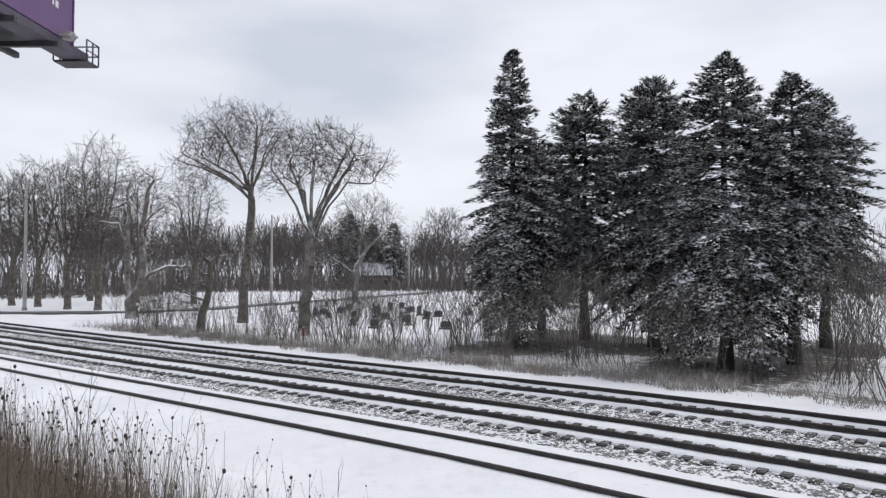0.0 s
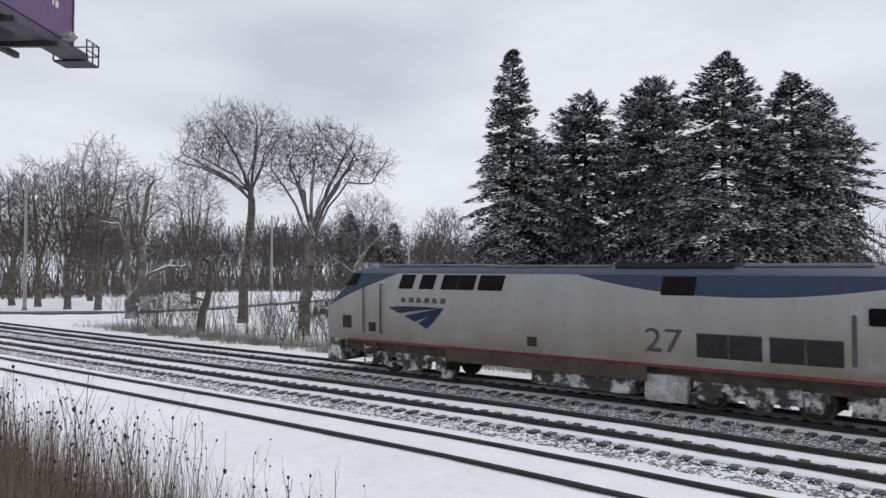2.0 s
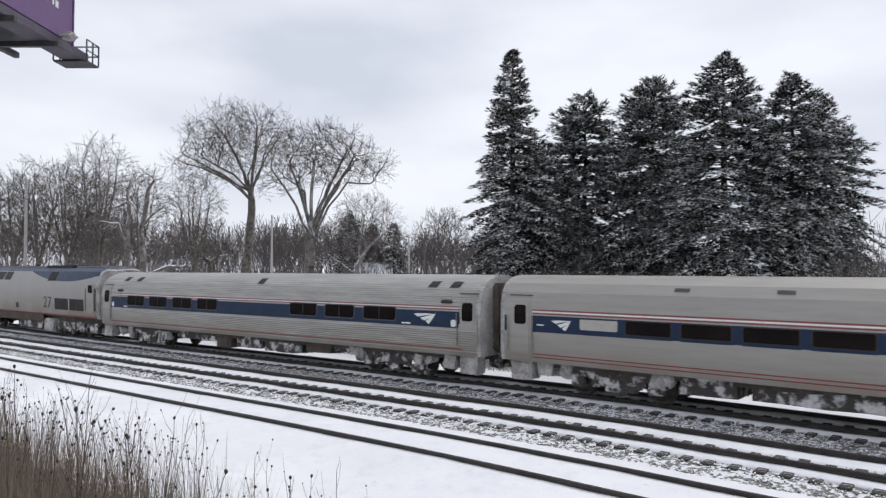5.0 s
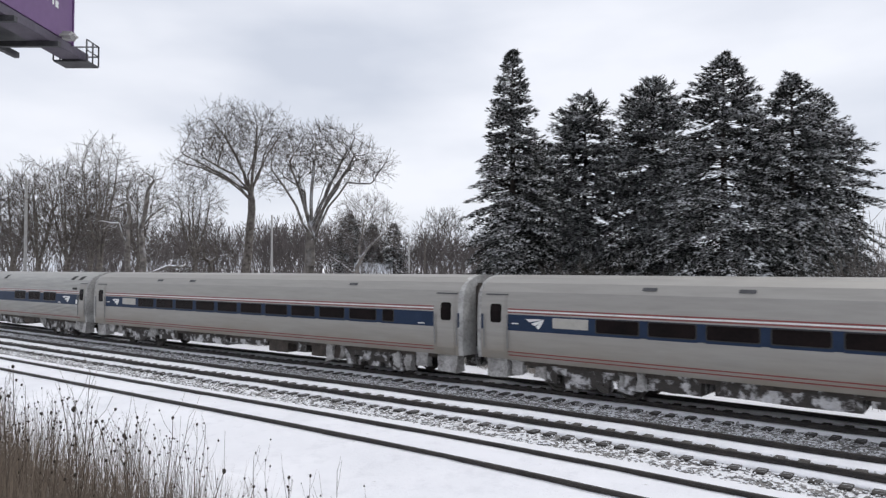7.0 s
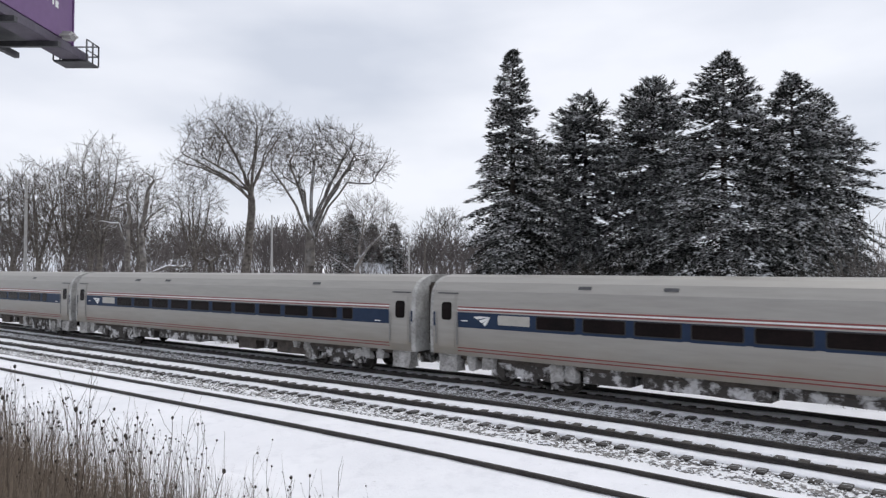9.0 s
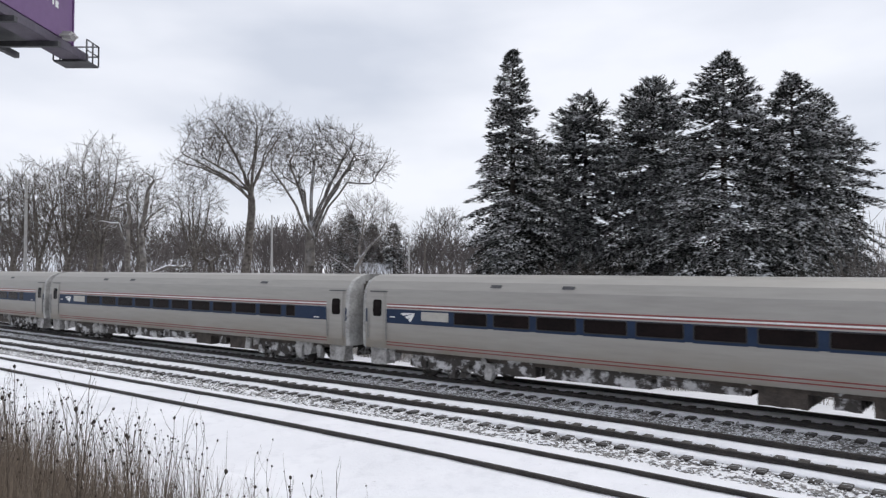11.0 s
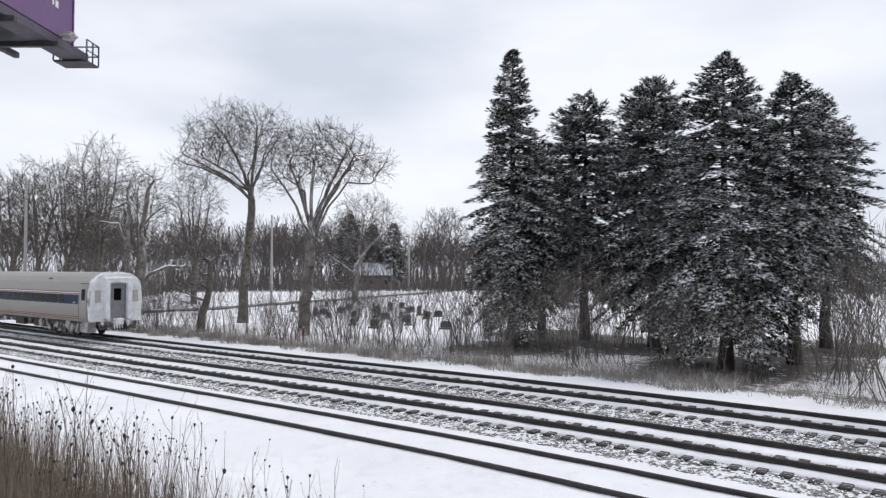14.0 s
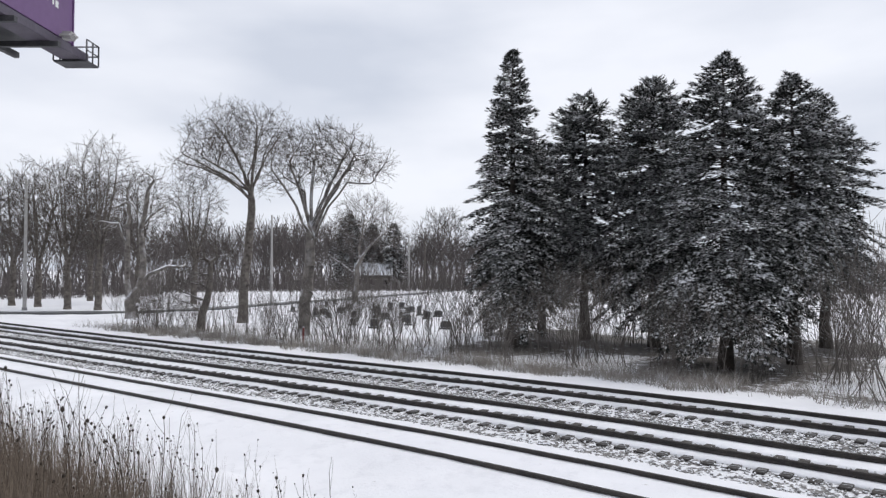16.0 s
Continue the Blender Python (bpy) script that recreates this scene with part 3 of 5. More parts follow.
def spruce(x, y, total, radius, base, narrow, seed, count=1.0, label="tall dark green spruce dusted with snow", group="spruces by the tracks"):
    """Whorls of boughs that sag and lift at their tips, each with side branches set with needled shoots."""
    rng = np.random.default_rng(seed)
    tree = empty("spruce_tree", label, "tree", group)
    tree.matrix_basis = pose(x, y, ground_z(x, y))
    segs = []
    coarse = 1.0 if count > 0.5 else 2.2
    p = np.array([0, 0, -0.3])
    for i in range(9):
        q = np.array([rng.normal(0, 0.04), rng.normal(0, 0.04), total * (i + 1) / 9.3])
        r0, r1 = 0.28 * (1 - i / 9.3) * total / 14 + 0.02, 0.28 * (1 - (i + 1) / 9.3) * total / 14 + 0.02
        segs.append((p, q, r0 * (1.35 if i == 0 else 1), r1))
        p = q
    P, D, S, lift = [], [], [], []
    crown = total - base

    def shoot(q, a, rise, size):
        P.append(q)
        D.append(a)
        S.append(size)
        lift.append(rise)

    def bough(z, a, L, h):
        slope = -0.12 + 0.40 * h ** 1.3 + rng.normal(0, 0.12)
        sag = 0.64 * (1 - h) + 0.22
        tip_up = 0.24 + 0.02 * h

        def at(t):
            return np.array([math.cos(a) * L * t, math.sin(a) * L * t, z + L * (slope * t - sag * t * t + tip_up * t ** 3)])

        if L > 0.6:
            segs.append((at(0.0), at(0.5), 0.034, 0.022))
            segs.append((at(0.5), at(0.97), 0.022, 0.008))
        n = max(3, int(L * 5.0 * count))
        for j in range(n):
            t = 1.0 - 0.80 * (j + rng.random() * 0.6) / n
            q = at(t)
            rise = slope - 2 * sag * t + 3 * tip_up * t * t
            shoot(q + np.array([0, 0, rng.normal(0.03, 0.03)]), a + rng.normal(0, 0.25), rise + rng.normal(0.10, 0.16), rng.uniform(0.28, 0.40) * coarse * (0.84 + 0.16 * min(1.0, L / 1.6)))
            side_len = (0.46 * L * (1.08 - t) + 0.16) * rng.uniform(0.7, 1.2)
            for s in (-1, 1):
                b = a + s * rng.uniform(0.7, 1.15)
                m = max(1, int(side_len * 4.2 * count))
                for k in range(m):
                    u = (k + 0.7) / m
                    drop = -rng.uniform(0.2, 0.65) * u * side_len * (1 - 0.4 * h)
                    shoot(q + np.array([math.cos(b) * side_len * u, math.sin(b) * side_len * u, drop + rng.normal(0, 0.035)]), b - s * 0.25 + rng.normal(0, 0.3), rise * 0.5 - 0.15 * (1 - h) + rng.normal(0.05, 0.18), rng.uniform(0.24, 0.36) * coarse * (0.84 + 0.16 * min(1.0, L / 1.6)))

    z = base
    while z < total - 0.12:
        h = (z - base) / crown
        reach = radius * float(np.interp(h, [q[0] for q in narrow], [q[1] for q in narrow])) + 0.05
        n = int(4.4 + 0.5 * reach)
        a0 = rng.uniform(0, 6.28)
        for k in range(n):
            if h < 0.12 and rng.random() < 0.25:
                continue
            a = a0 + k * 6.283 / n + rng.normal(0, 0.5)
            bough(z + rng.normal(0, 0.16), a, reach * rng.uniform(0.74, 1.02) * (1 + 0.10 * math.sin(a * 2 + z * 0.7 + seed)), h)
        z += (0.18 + 0.065 * min(reach, 2.0)) * rng.uniform(0.8, 1.2) * (1.0 - 0.45 * h ** 1.5) * (1.0 if count > 0.5 else 1.5)
    for k in range(int(base * 4.0)):
        a, zz = rng.uniform(0, 6.28), rng.uniform(0.35, 1.0) * base
        L = radius * rng.uniform(0.35, 0.8)
        mid = np.array([math.cos(a) * L * 0.5, math.sin(a) * L * 0.5, zz - 0.05 * L])
        end = np.array([math.cos(a) * L, math.sin(a) * L, zz - 0.30 * L])
        segs.append((np.array([0, 0, zz]), mid, 0.03, 0.02))
        segs.append((mid, end, 0.02, 0.008))
        for i in range(4):
            o = mid + (end - mid) * rng.random()
            segs.append((o, o + np.array([math.cos(a) * 0.3, math.sin(a) * 0.3, -0.12]) + rng.normal(0, 0.22, 3), 0.010, 0.006))
    for k in range(4):
        shoot(np.array([0, 0, total - 0.12 * k - 0.1]), k * 1.7, 1.35, 0.22)
    P, D, S, lift = np.array(P), np.array(D), np.array(S), np.array(lift)
    bv, bf = spray_base(rng)
    n = len(P)
    v = bv[None] * S[:, None, None] * rng.uniform(0.85, 1.15, (n, len(bv), 1))
    roll = rng.normal(0, 0.24, n)
    cr, sr = np.cos(roll)[:, None], np.sin(roll)[:, None]
    v = np.stack([v[..., 0], v[..., 1] * cr - v[..., 2] * sr, v[..., 1] * sr + v[..., 2] * cr], -1)
    cl, sl = np.cos(lift)[:, None], np.sin(lift)[:, None]
    v = np.stack([v[..., 0] * cl - v[..., 2] * sl, v[..., 1], v[..., 0] * sl + v[..., 2] * cl], -1)
    ca, sa = np.cos(D)[:, None], np.sin(D)[:, None]
    v = np.stack([v[..., 0] * ca - v[..., 1] * sa, v[..., 0] * sa + v[..., 1] * ca, v[..., 2]], -1) + P[:, None]
    f = bf[None] + (np.arange(n) * len(bv))[:, None, None]
    part("trunk", tube_mesh("trunk", segs, M_DARK_BARK, 8), None, tree, "dark brown bark")
    part("crown", tri_mesh("crown", v.reshape(-1, 3), f.reshape(-1, 3), M_FOLIAGE), None, tree, "dark needles with snow lying on the sprays")
    return tree


def make_trees():
    for i, s in enumerate(SPRUCES):
        spruce(*s[:6], seed=20 + i)
    bare_tree("bare_tree", "tall bare tree with a leaning trunk and fine rounded crown", -49.6, 38.9, 0.40,
              [[(0, 0, -0.3), (0.1, 0, 2.5), (0.45, 0.1, 6.5), (0.75, 0, 9.6), (0.65, 0, 11.2)],
               [(0.65, 0, 11.2), (0.3, 0.3, 12.6), (1.0, 0.2, 14.5), (1.6, 0, 16.5)], [(0.65, 0, 11.2), (-0.8, -0.4, 12.2), (-2.6, -0.4, 13.0)],
               [(0.75, 0, 10.5), (1.6, -0.3, 11.2), (3.0, -0.6, 11.0)]],
              [(-1.0, 0, 15.3, 4.2, 3.6, 3.3), (-3.6, 0, 13.4, 2.7, 2.6, 1.7), (2.2, 0, 16.0, 2.4, 2.6, 2.3)], 2600, 11, twigs=2, step=0.32, kill=0.42, fine=0.85, up=0.06, limbs=11)
    bare_tree("bare_tree", "wide bare tree with pale snow-plastered limbs", -36.9, 34.1, 0.40,
              [[(0, 0, -0.3), (0.15, 0, 2.2), (0.4, 0, 4.8), (0.5, 0, 7.1)],
               [(0.35, 0, 4.4), (-0.5, 0.2, 4.9), (-1.3, 0.3, 5.6), (-1.75, 0.3, 6.7)], [(-0.5, 0.2, 4.9), (-0.75, 0, 6.2), (-0.6, -0.2, 7.7)],
               [(0.5, 0, 7.1), (0.1, 0.3, 9.0), (0.2, 0.4, 10.0), (-1.4, 0.5, 11.1)], [(0.45, 0, 6.0), (1.2, -0.4, 7.6), (1.85, -0.5, 8.9), (3.1, -0.6, 10.6), (4.7, -0.4, 10.5)],
               [(0.5, 0, 7.1), (0.9, 0.4, 9.0), (1.6, 0.5, 11.2)], [(0.4, 0, 5.0), (1.2, 0.5, 6.2), (2.2, 0.8, 7.6), (3.4, 0.9, 8.3)]],
              [(1.2, 0, 12.4, 3.9, 3.4, 2.2), (4.2, 0, 11.7, 2.1, 1.9, 1.3), (-1.7, 0, 11.0, 1.9, 1.8, 1.3)], 2600, 23, bark=M_PALE_BARK, twigs=2, step=0.26, kill=0.34, fine=0.65, reach=2.2, up=0.06, limbs=9)
    bare_tree("bare_tree", "small bare tree with a leaning trunk in the brush", -46.2, 32.4, 0.30,
              [[(0, 0, -0.3), (0.15, 0, 1.3), (0.65, 0, 3.0), (0.8, 0, 5.2)], [(0.8, 0, 5.0), (0.3, 0, 5.5), (0.1, 0.1, 6.4)], [(0.8, 0, 4.8), (1.2, 0.1, 5.6), (1.1, 0, 6.8)]],
              [(-0.6, 0, 4.0, 1.8, 1.3, 1.1), (1.0, 0, 5.8, 1.7, 1.2, 1.3), (-1.2, 0, 2.5, 1.1, 0.8, 0.7)], 500, 31, twigs=3, step=0.25, kill=0.35, fine=0.6, up=-0.02)
    bare_tree("bare_tree", "forked old bare tree with broken snowy limbs", -62.5, 36.4, 0.48,
              [[(0, 0, -0.3), (-0.05, 0, 1.7), (-0.4, 0, 3.6), (-0.5, 0, 6.8), (-0.3, 0.1, 9.6), (-0.5, 0, 11.9)],
               [(-0.05, 0, 1.6), (0.85, -0.1, 2.8), (1.1, -0.1, 4.8), (0.85, -0.1, 8.3), (1.35, 0, 11.9), (2.0, 0, 12.9), (2.7, 0, 13.1)],
               [(-0.5, 0, 6.6), (-0.9, -0.2, 7.6), (-1.2, -0.2, 8.7), (-1.9, -0.2, 8.8)], [(0.95, -0.1, 3.2), (1.9, -0.3, 4.2), (3.6, -0.5, 4.8), (5.9, -0.4, 4.7)],
               [(0.85, -0.1, 8.3), (1.6, 0.1, 9.6), (2.9, 0.2, 10.5)], [(0.85, 0, 8.6), (0.0, 0.2, 10.6), (-0.8, 0.2, 11.2)]],
              [(1.3, 0, 12.9, 1.8, 1.3, 1.3), (-1.0, 0, 10.4, 1.8, 1.2, 1.2), (3.6, 0, 5.0, 2.8, 1.0, 0.8), (2.4, 0, 9.9, 1.2, 0.9, 0.9), (-2.6, 0, 8.5, 1.2, 0.9, 0.6)], 330, 47, bark=M_PALE_BARK, twigs=2, step=0.32, kill=0.5, fine=0.6, power=2.1)
    bare_tree("bare_tree", "slender bare tree at the edge of the graveyard", -66.3, 70.6, 0.34,
              [[(0, 0, -0.3), (0.2, 0, 3.0), (0.4, 0, 6.0)], [(0.3, 0, 5.0), (1.6, 0, 7.2), (4.0, 0, 9.4)], [(0.4, 0, 5.6), (0.9, 0, 9.0), (1.2, 0, 11.0)], [(0.2, 0, 3.6), (-1.8, 0, 5.2), (-3.6, 0, 6.5)]],
              [(1.4, 0, 10.8, 4.6, 4.0, 3.6), (3.4, 0, 9.0, 3.2, 2.5, 2.2), (-1.5, 0, 7.6, 2.8, 2.3, 1.8)], 1100, 53, bark=M_PALE_BARK, step=0.42, kill=0.6, fine=1.2, reach=3.2)
    row = ((-95.4, 39.8, 17.6, 61), (-88.7, 39.9, 18.0, 62), (-81.2, 39.6, 17.4, 63), (-77.3, 41.1, 20.0, 64), (-101.4, 38.9, 18.0, 65), (-100.0, 52.0, 19.0, 66), (-88.0, 52.0, 18.5, 67), (-80.0, 55.0, 17.0, 68))
    for x, y, h, seed in row:
        q = random.Random(seed)
        stems = [[(0, 0, -0.3), (q.uniform(-0.1, 0.1), 0, 3.0), (q.uniform(-0.3, 0.3), 0, 5.6)]]
        for k in range(5):
            a = k * 1.256 + q.uniform(-0.3, 0.3)
            u, v = math.cos(a), math.sin(a)
            stems.append([(stems[0][2][0], 0, 4.6 + 0.25 * k), (u * 0.9, v * 0.9, h * 0.47), (u * 1.7, v * 1.7, h * 0.68), (u * 2.0, v * 2.0, h * 0.82)])
        bare_tree("bare_tree", "tall bare tree in a row by the road", x, y, 0.38, stems, [(0, 0, h * 0.70, 3.7, 3.4, h * 0.25), (0, 0, h * 0.46, 3.2, 2.8, h * 0.16)], 1000, seed, group="row of bare trees", step=0.42, kill=0.62, up=0.45, fine=1.1)
    for x, y, h, seed in ((-111.5, 156.0, 20.5, 71), (-104.5, 139.0, 18.0, 72)):
        bare_tree("bare_tree", "pale bare tree far off beyond the road", x, y, 0.34, [[(0, 0, -0.3), (0.2, 0, h * 0.35)]], [(0, 0, h * 0.66, 4.6, 4.0, h * 0.33)], 500, seed, bark=M_PALE_BARK, step=0.6, kill=0.9, up=0.25, fine=1.8, reach=5.0)
    for x, y, h, r, seed in ((-109.2, 114.5, 16.5, 4.6, 81), (-101.5, 120.5, 14.5, 3.4, 82), (-106.5, 119.0, 14.0, 4.0, 83)):
        spruce(x, y, h, r, 1.5, BROAD, seed, 0.35, "dark evergreen behind the house", "far evergreens")


def make_far_woods():
    rnd = random.Random(99)
    kinds = []
    for k in range(14):
        mine = []
        grow(rnd, mine, Vector((0, 0, 0)), Vector((0, 0, 1)), 3.2, 0.18, 4, 4, (2, 3), 0.40, 0.16, 0.78, 2, 0.10)
        s = 13.0 / max(q[1].z for q in mine)
        kinds.append([(q[0] * s, q[1] * s, max(q[2], 0.05), max(q[3], 0.04)) for q in mine])
    segs = []
    for i in range(600):
        a = rnd.uniform(-76, 2) if i % 5 < 3 else rnd.uniform(-64, -31)
        left = a < -26
        dist = rnd.uniform(150, 215) if left else rnd.uniform(120, 190)
        if a < -60:
            dist = rnd.uniform(128, 190)
        p = Vector((math.sin(radians(a)) * dist, math.cos(radians(a)) * dist, 0))
        if p.y - line_y(p.x) < 14:
            continue
        p.z = ground_z(p.x, p.y) - rnd.uniform(0.5, 4.0)
        k = rnd.uniform(0.75, 1.2) * (1.0 if left else 0.62) * (1.25 if a < -58 else (1.22 if a < -41 else 1.0))
        turn = Matrix.Rotation(rnd.uniform(0, 6.28), 3, "Z")
        segs += [(p + turn @ q[0] * k, p + turn @ q[1] * k, q[2], q[3]) for q in rnd.choice(kinds)]
    for i in range(11000):
        a = rnd.uniform(-76, 2)
        dist = rnd.uniform(140, 175) if a > -58 else rnd.uniform(122, 160)
        p = Vector((math.sin(radians(a)) * dist, math.cos(radians(a)) * dist, 0))
        if p.y - line_y(p.x) < 14:
            continue
        p.z = ground_z(p.x, p.y) - 0.1
        h = 0.8 + 6.5 * rnd.random() ** 2
        segs.append((p, p + Vector((rnd.gauss(0, 0.3) * h, rnd.gauss(0, 0.3) * h, h)), 0.05, 0.02))
    me = tube_mesh("far_woods", segs, M_HAZED_TWIG, 5, 0.12)
    tagged(new("far_woods", me), "distant grey-brown leafless woods, paled by painted haze", "woods", kind="stuff")


def make_brush():
    """Saplings and shrubs on the far bank, and the dry grass at their feet."""
    kinds = []
    for k in range(5):
        rnd = random.Random(200 + k)
        segs = []
        for i in range(rnd.randint(4, 8)):
            d = Vector((rnd.gauss(0, 0.22), rnd.gauss(0, 0.22), 1)).normalized()
            grow(rnd, segs, Vector((rnd.gauss(0, 0.25), rnd.gauss(0, 0.25), -0.1)), d, rnd.uniform(0.8, 1.5), rnd.uniform(0.010, 0.019), 3, 3, (1, 2), 0.36, 0.15, 0.72, 3, 0.10)
        shrub = new("bare_shrub", tube_mesh("bare_shrub", segs, M_SHRUB, 5, 0.02))
        kinds.append(tagged(shrub, "thin bare shrub with many grey-brown stems", "shrub", "brush along the tracks"))
    rnd = random.Random(7)
    spots = []
    for i in range(232):
        x = rnd.uniform(-52, -1) if i < 75 else (rnd.uniform(-36, -14) if i < 130 else rnd.uniform(-12, 4))
        d = rnd.uniform(6.2, 13.5) if x > -45 else rnd.uniform(6, 9)
        if i >= 150:
            x, d = (rnd.uniform(-5, 6), rnd.uniform(9, 24)) if i < 180 else (rnd.uniform(-27, -6), rnd.uniform(13, 26))
        if i >= 205:
            x, d = rnd.uniform(-52, -33), rnd.uniform(6.4, 10.5)
        spots.append((x, d))
    for i, (x, d) in enumerate(spots):
        y = line_y(x) + d
        m = pose(x, y, ground_z(x, y), 0, 0, rnd.uniform(0, 360))
        s = rnd.uniform(0.8, 1.5) if i < 150 else (rnd.uniform(1.2, 2.1) if i < 205 else rnd.uniform(0.5, 0.9))
        if i < 5:
            kinds[i].matrix_basis = m
        else:
            c = copy_thing(kinds[i % 5], m)
            c.scale = (s, s, s)
    rng = np.random.default_rng(12)
    n = 36000
    x = rng.uniform(-56, 6, n)
    d = 4.9 + np.where(rng.random(n) < 0.6, rng.gamma(2.0, 0.85, n), rng.uniform(0.8, 9.0, n)) + 0.35 * np.sin(x * 0.9) + 0.25 * np.sin(x * 2.3)
    thin = np.array([noise.noise(Vector((a * 0.55, b * 0.8, 5.0))) for a, b in zip(x, d)])
    keep = ((x > -50) | (rng.random(n) < 0.3)) & (rng.random(n) < 0.62 + 1.1 * thin) & ((x < -7) | (rng.random(n) < 0.45))
    x, d = x[keep], d[keep]
    n = len(x)
    y = np.array([line_y(a) for a in x]) + d
    z = np.array([height(b, a) for a, b in zip(x, d)])
    h = rng.uniform(0.15, 0.72, n) ** 1.2 * np.clip(1.25 - 0.07 * (d - 5), 0.5, 1.2)
    a = rng.uniform(0, 6.28, n)
    w = rng.uniform(0.008, 0.018, n)
    lean = rng.normal(0, 0.38, (n, 2)) * h[:, None]
    b0 = np.stack([x - np.cos(a) * w, y - np.sin(a) * w, z - 0.05], -1)
    b1 = np.stack([x + np.cos(a) * w, y + np.sin(a) * w, z - 0.05], -1)
    b2 = np.stack([x - np.sin(a) * w, y + np.cos(a) * w, z - 0.05], -1)
    tip = np.stack([x + lean[:, 0], y + lean[:, 1], z + h], -1)
    v = np.stack([b0, b1, b2, tip], 1).reshape(-1, 3)
    f = np.array([(0, 1, 3), (1, 2, 3), (2, 0, 3)])[None] + (np.arange(n) * 4)[:, None, None]
    me = tri_mesh("dry_grass", v, f.reshape(-1, 3), M_GRASS)
    tagged(new("dry_grass", me), "strip of tall dry tan grass", "grass", kind="stuff")


make_trees()
make_far_woods()
make_brush()


# ---------------------------------------------------------------- the train
LOCO_PROFILE = ((1.44, 1.2), (1.50, 1.5), (1.53, 2.2), (1.53, 3.22), (1.40, 3.52), (1.22, 3.88), (0.95, 4.06), (0.5, 4.14))
HORIZON_PROFILE = ((1.50, 0.98), (1.55, 1.25), (1.56, 2.0), (1.555, 2.6), (1.52, 3.0), (1.45, 3.28), (1.22, 3.58), (0.85, 3.76), (0.4, 3.84))


def fluted_profile():
    """A bulging stainless side with pressed ridges above and below the windows."""
    zs = [0.98, 1.3, 1.95, 2.6, 2.8, 3.1, 3.35, 3.55, 3.7, 3.79, 3.84]
    ys = [1.50, 1.555, 1.60, 1.575, 1.55, 1.47, 1.34, 1.14, 0.85, 0.55, 0.25]
    pts, z, k = [], 0.98, 0
    while z < 3.56:
        ridge = (1.04 < z < 1.92 or 2.78 < z < 3.5) and k % 2 == 1
        pts.append((float(np.interp(z, zs, ys)) + (0.020 if ridge else 0.0), z))
        z += 0.04 if (0.98 < z < 1.95 or z > 2.75) else 0.15
        k += 1
    return tuple(pts + [(0.85, 3.70), (0.55, 3.79), (0.25, 3.84)])


AMFLEET_PROFILE = fluted_profile()


def side_y(profile, z):
    return float(np.interp(z, [q[1] for q in profile], [q[0] for q in profile]))


def ring(profile, x, wide=1.0, top=99.0):
    half = [(x, -yy * wide, min(zz, top)) for yy, zz in profile]
    return half + [(a, -b, c) for a, b, c in half[::-1]]


def outline(x0, x1, z0, z1, r, skew=0.0, n=4):
    """A rectangle with round corners, counter-clockwise seen from the near side."""
    pts = []
    r = min(r, (x1 - x0) / 2.01, (z1 - z0) / 2.01)
    for cx, cz, a in ((x1 - r, z0 + r, -90), (x1 - r, z1 - r, 0), (x0 + r, z1 - r, 90), (x0 + r, z0 + r, 180)):
        for i in range(n + 1 if r > 0.005 else 1):
            t = radians(a + 90 * i / n) if r > 0.005 else radians(a + 45)
            x, z = cx + r * math.cos(t), cz + r * math.sin(t)
            pts.append((x + skew * (z - z0), z))
    return pts


def on_side(profile, pts, thick, side=-1, depth=0.03, solid=True):
    """A plate of that outline on the car's side. A plate with corners only is cut into rows, so that it follows the side's curve."""
    bm = bmesh.new()
    if solid:
        z0, z1 = min(q[1] for q in pts), max(q[1] for q in pts)
        zs = sorted({round(q[1], 4) for q in pts} | {round(q[1], 4) for q in profile if z0 < q[1] < z1})
        zs = [z for k, z in enumerate(zs) if k == 0 or z - zs[k - 1] > 0.003]
        rows = []
        for z in zs:
            xs = []
            for (xa, za), (xb, zb) in zip(pts, pts[1:] + pts[:1]):
                if min(za, zb) - 1e-3 <= z <= max(za, zb) + 1e-3:
                    xs += [xa, xb] if abs(zb - za) < 2e-3 else [xa + (xb - xa) * min(1, max(0, (z - za) / (zb - za)))]
            y = side_y(profile, z)
            rows.append([bm.verts.new((x, side * (y + t), z)) for t in (thick, -depth) for x in (min(xs), max(xs))])
        for a, b in zip(rows, rows[1:]):
            for u, v in ((0, 1), (1, 3), (3, 2), (2, 0)):
                bm.faces.new((a[u], a[v], b[v], b[u]))
        for r in (rows[0], rows[-1]):
            bm.faces.new((r[0], r[1], r[3], r[2]))
    else:
        out = [bm.verts.new((x, side * (side_y(profile, z) + thick), z)) for x, z in pts]
        back = [bm.verts.new((x, side * (side_y(profile, z) - depth), z)) for x, z in pts]
        n = len(pts)
        bm.faces.new(out)
        bm.faces.new(back[::-1])
        for i in range(n):
            bm.faces.new((out[i], back[i], back[(i + 1) % n], out[(i + 1) % n]))
    bmesh.ops.remove_doubles(bm, verts=bm.verts[:], dist=0.0002)
    bmesh.ops.recalc_face_normals(bm, faces=bm.faces[:])
    return bm


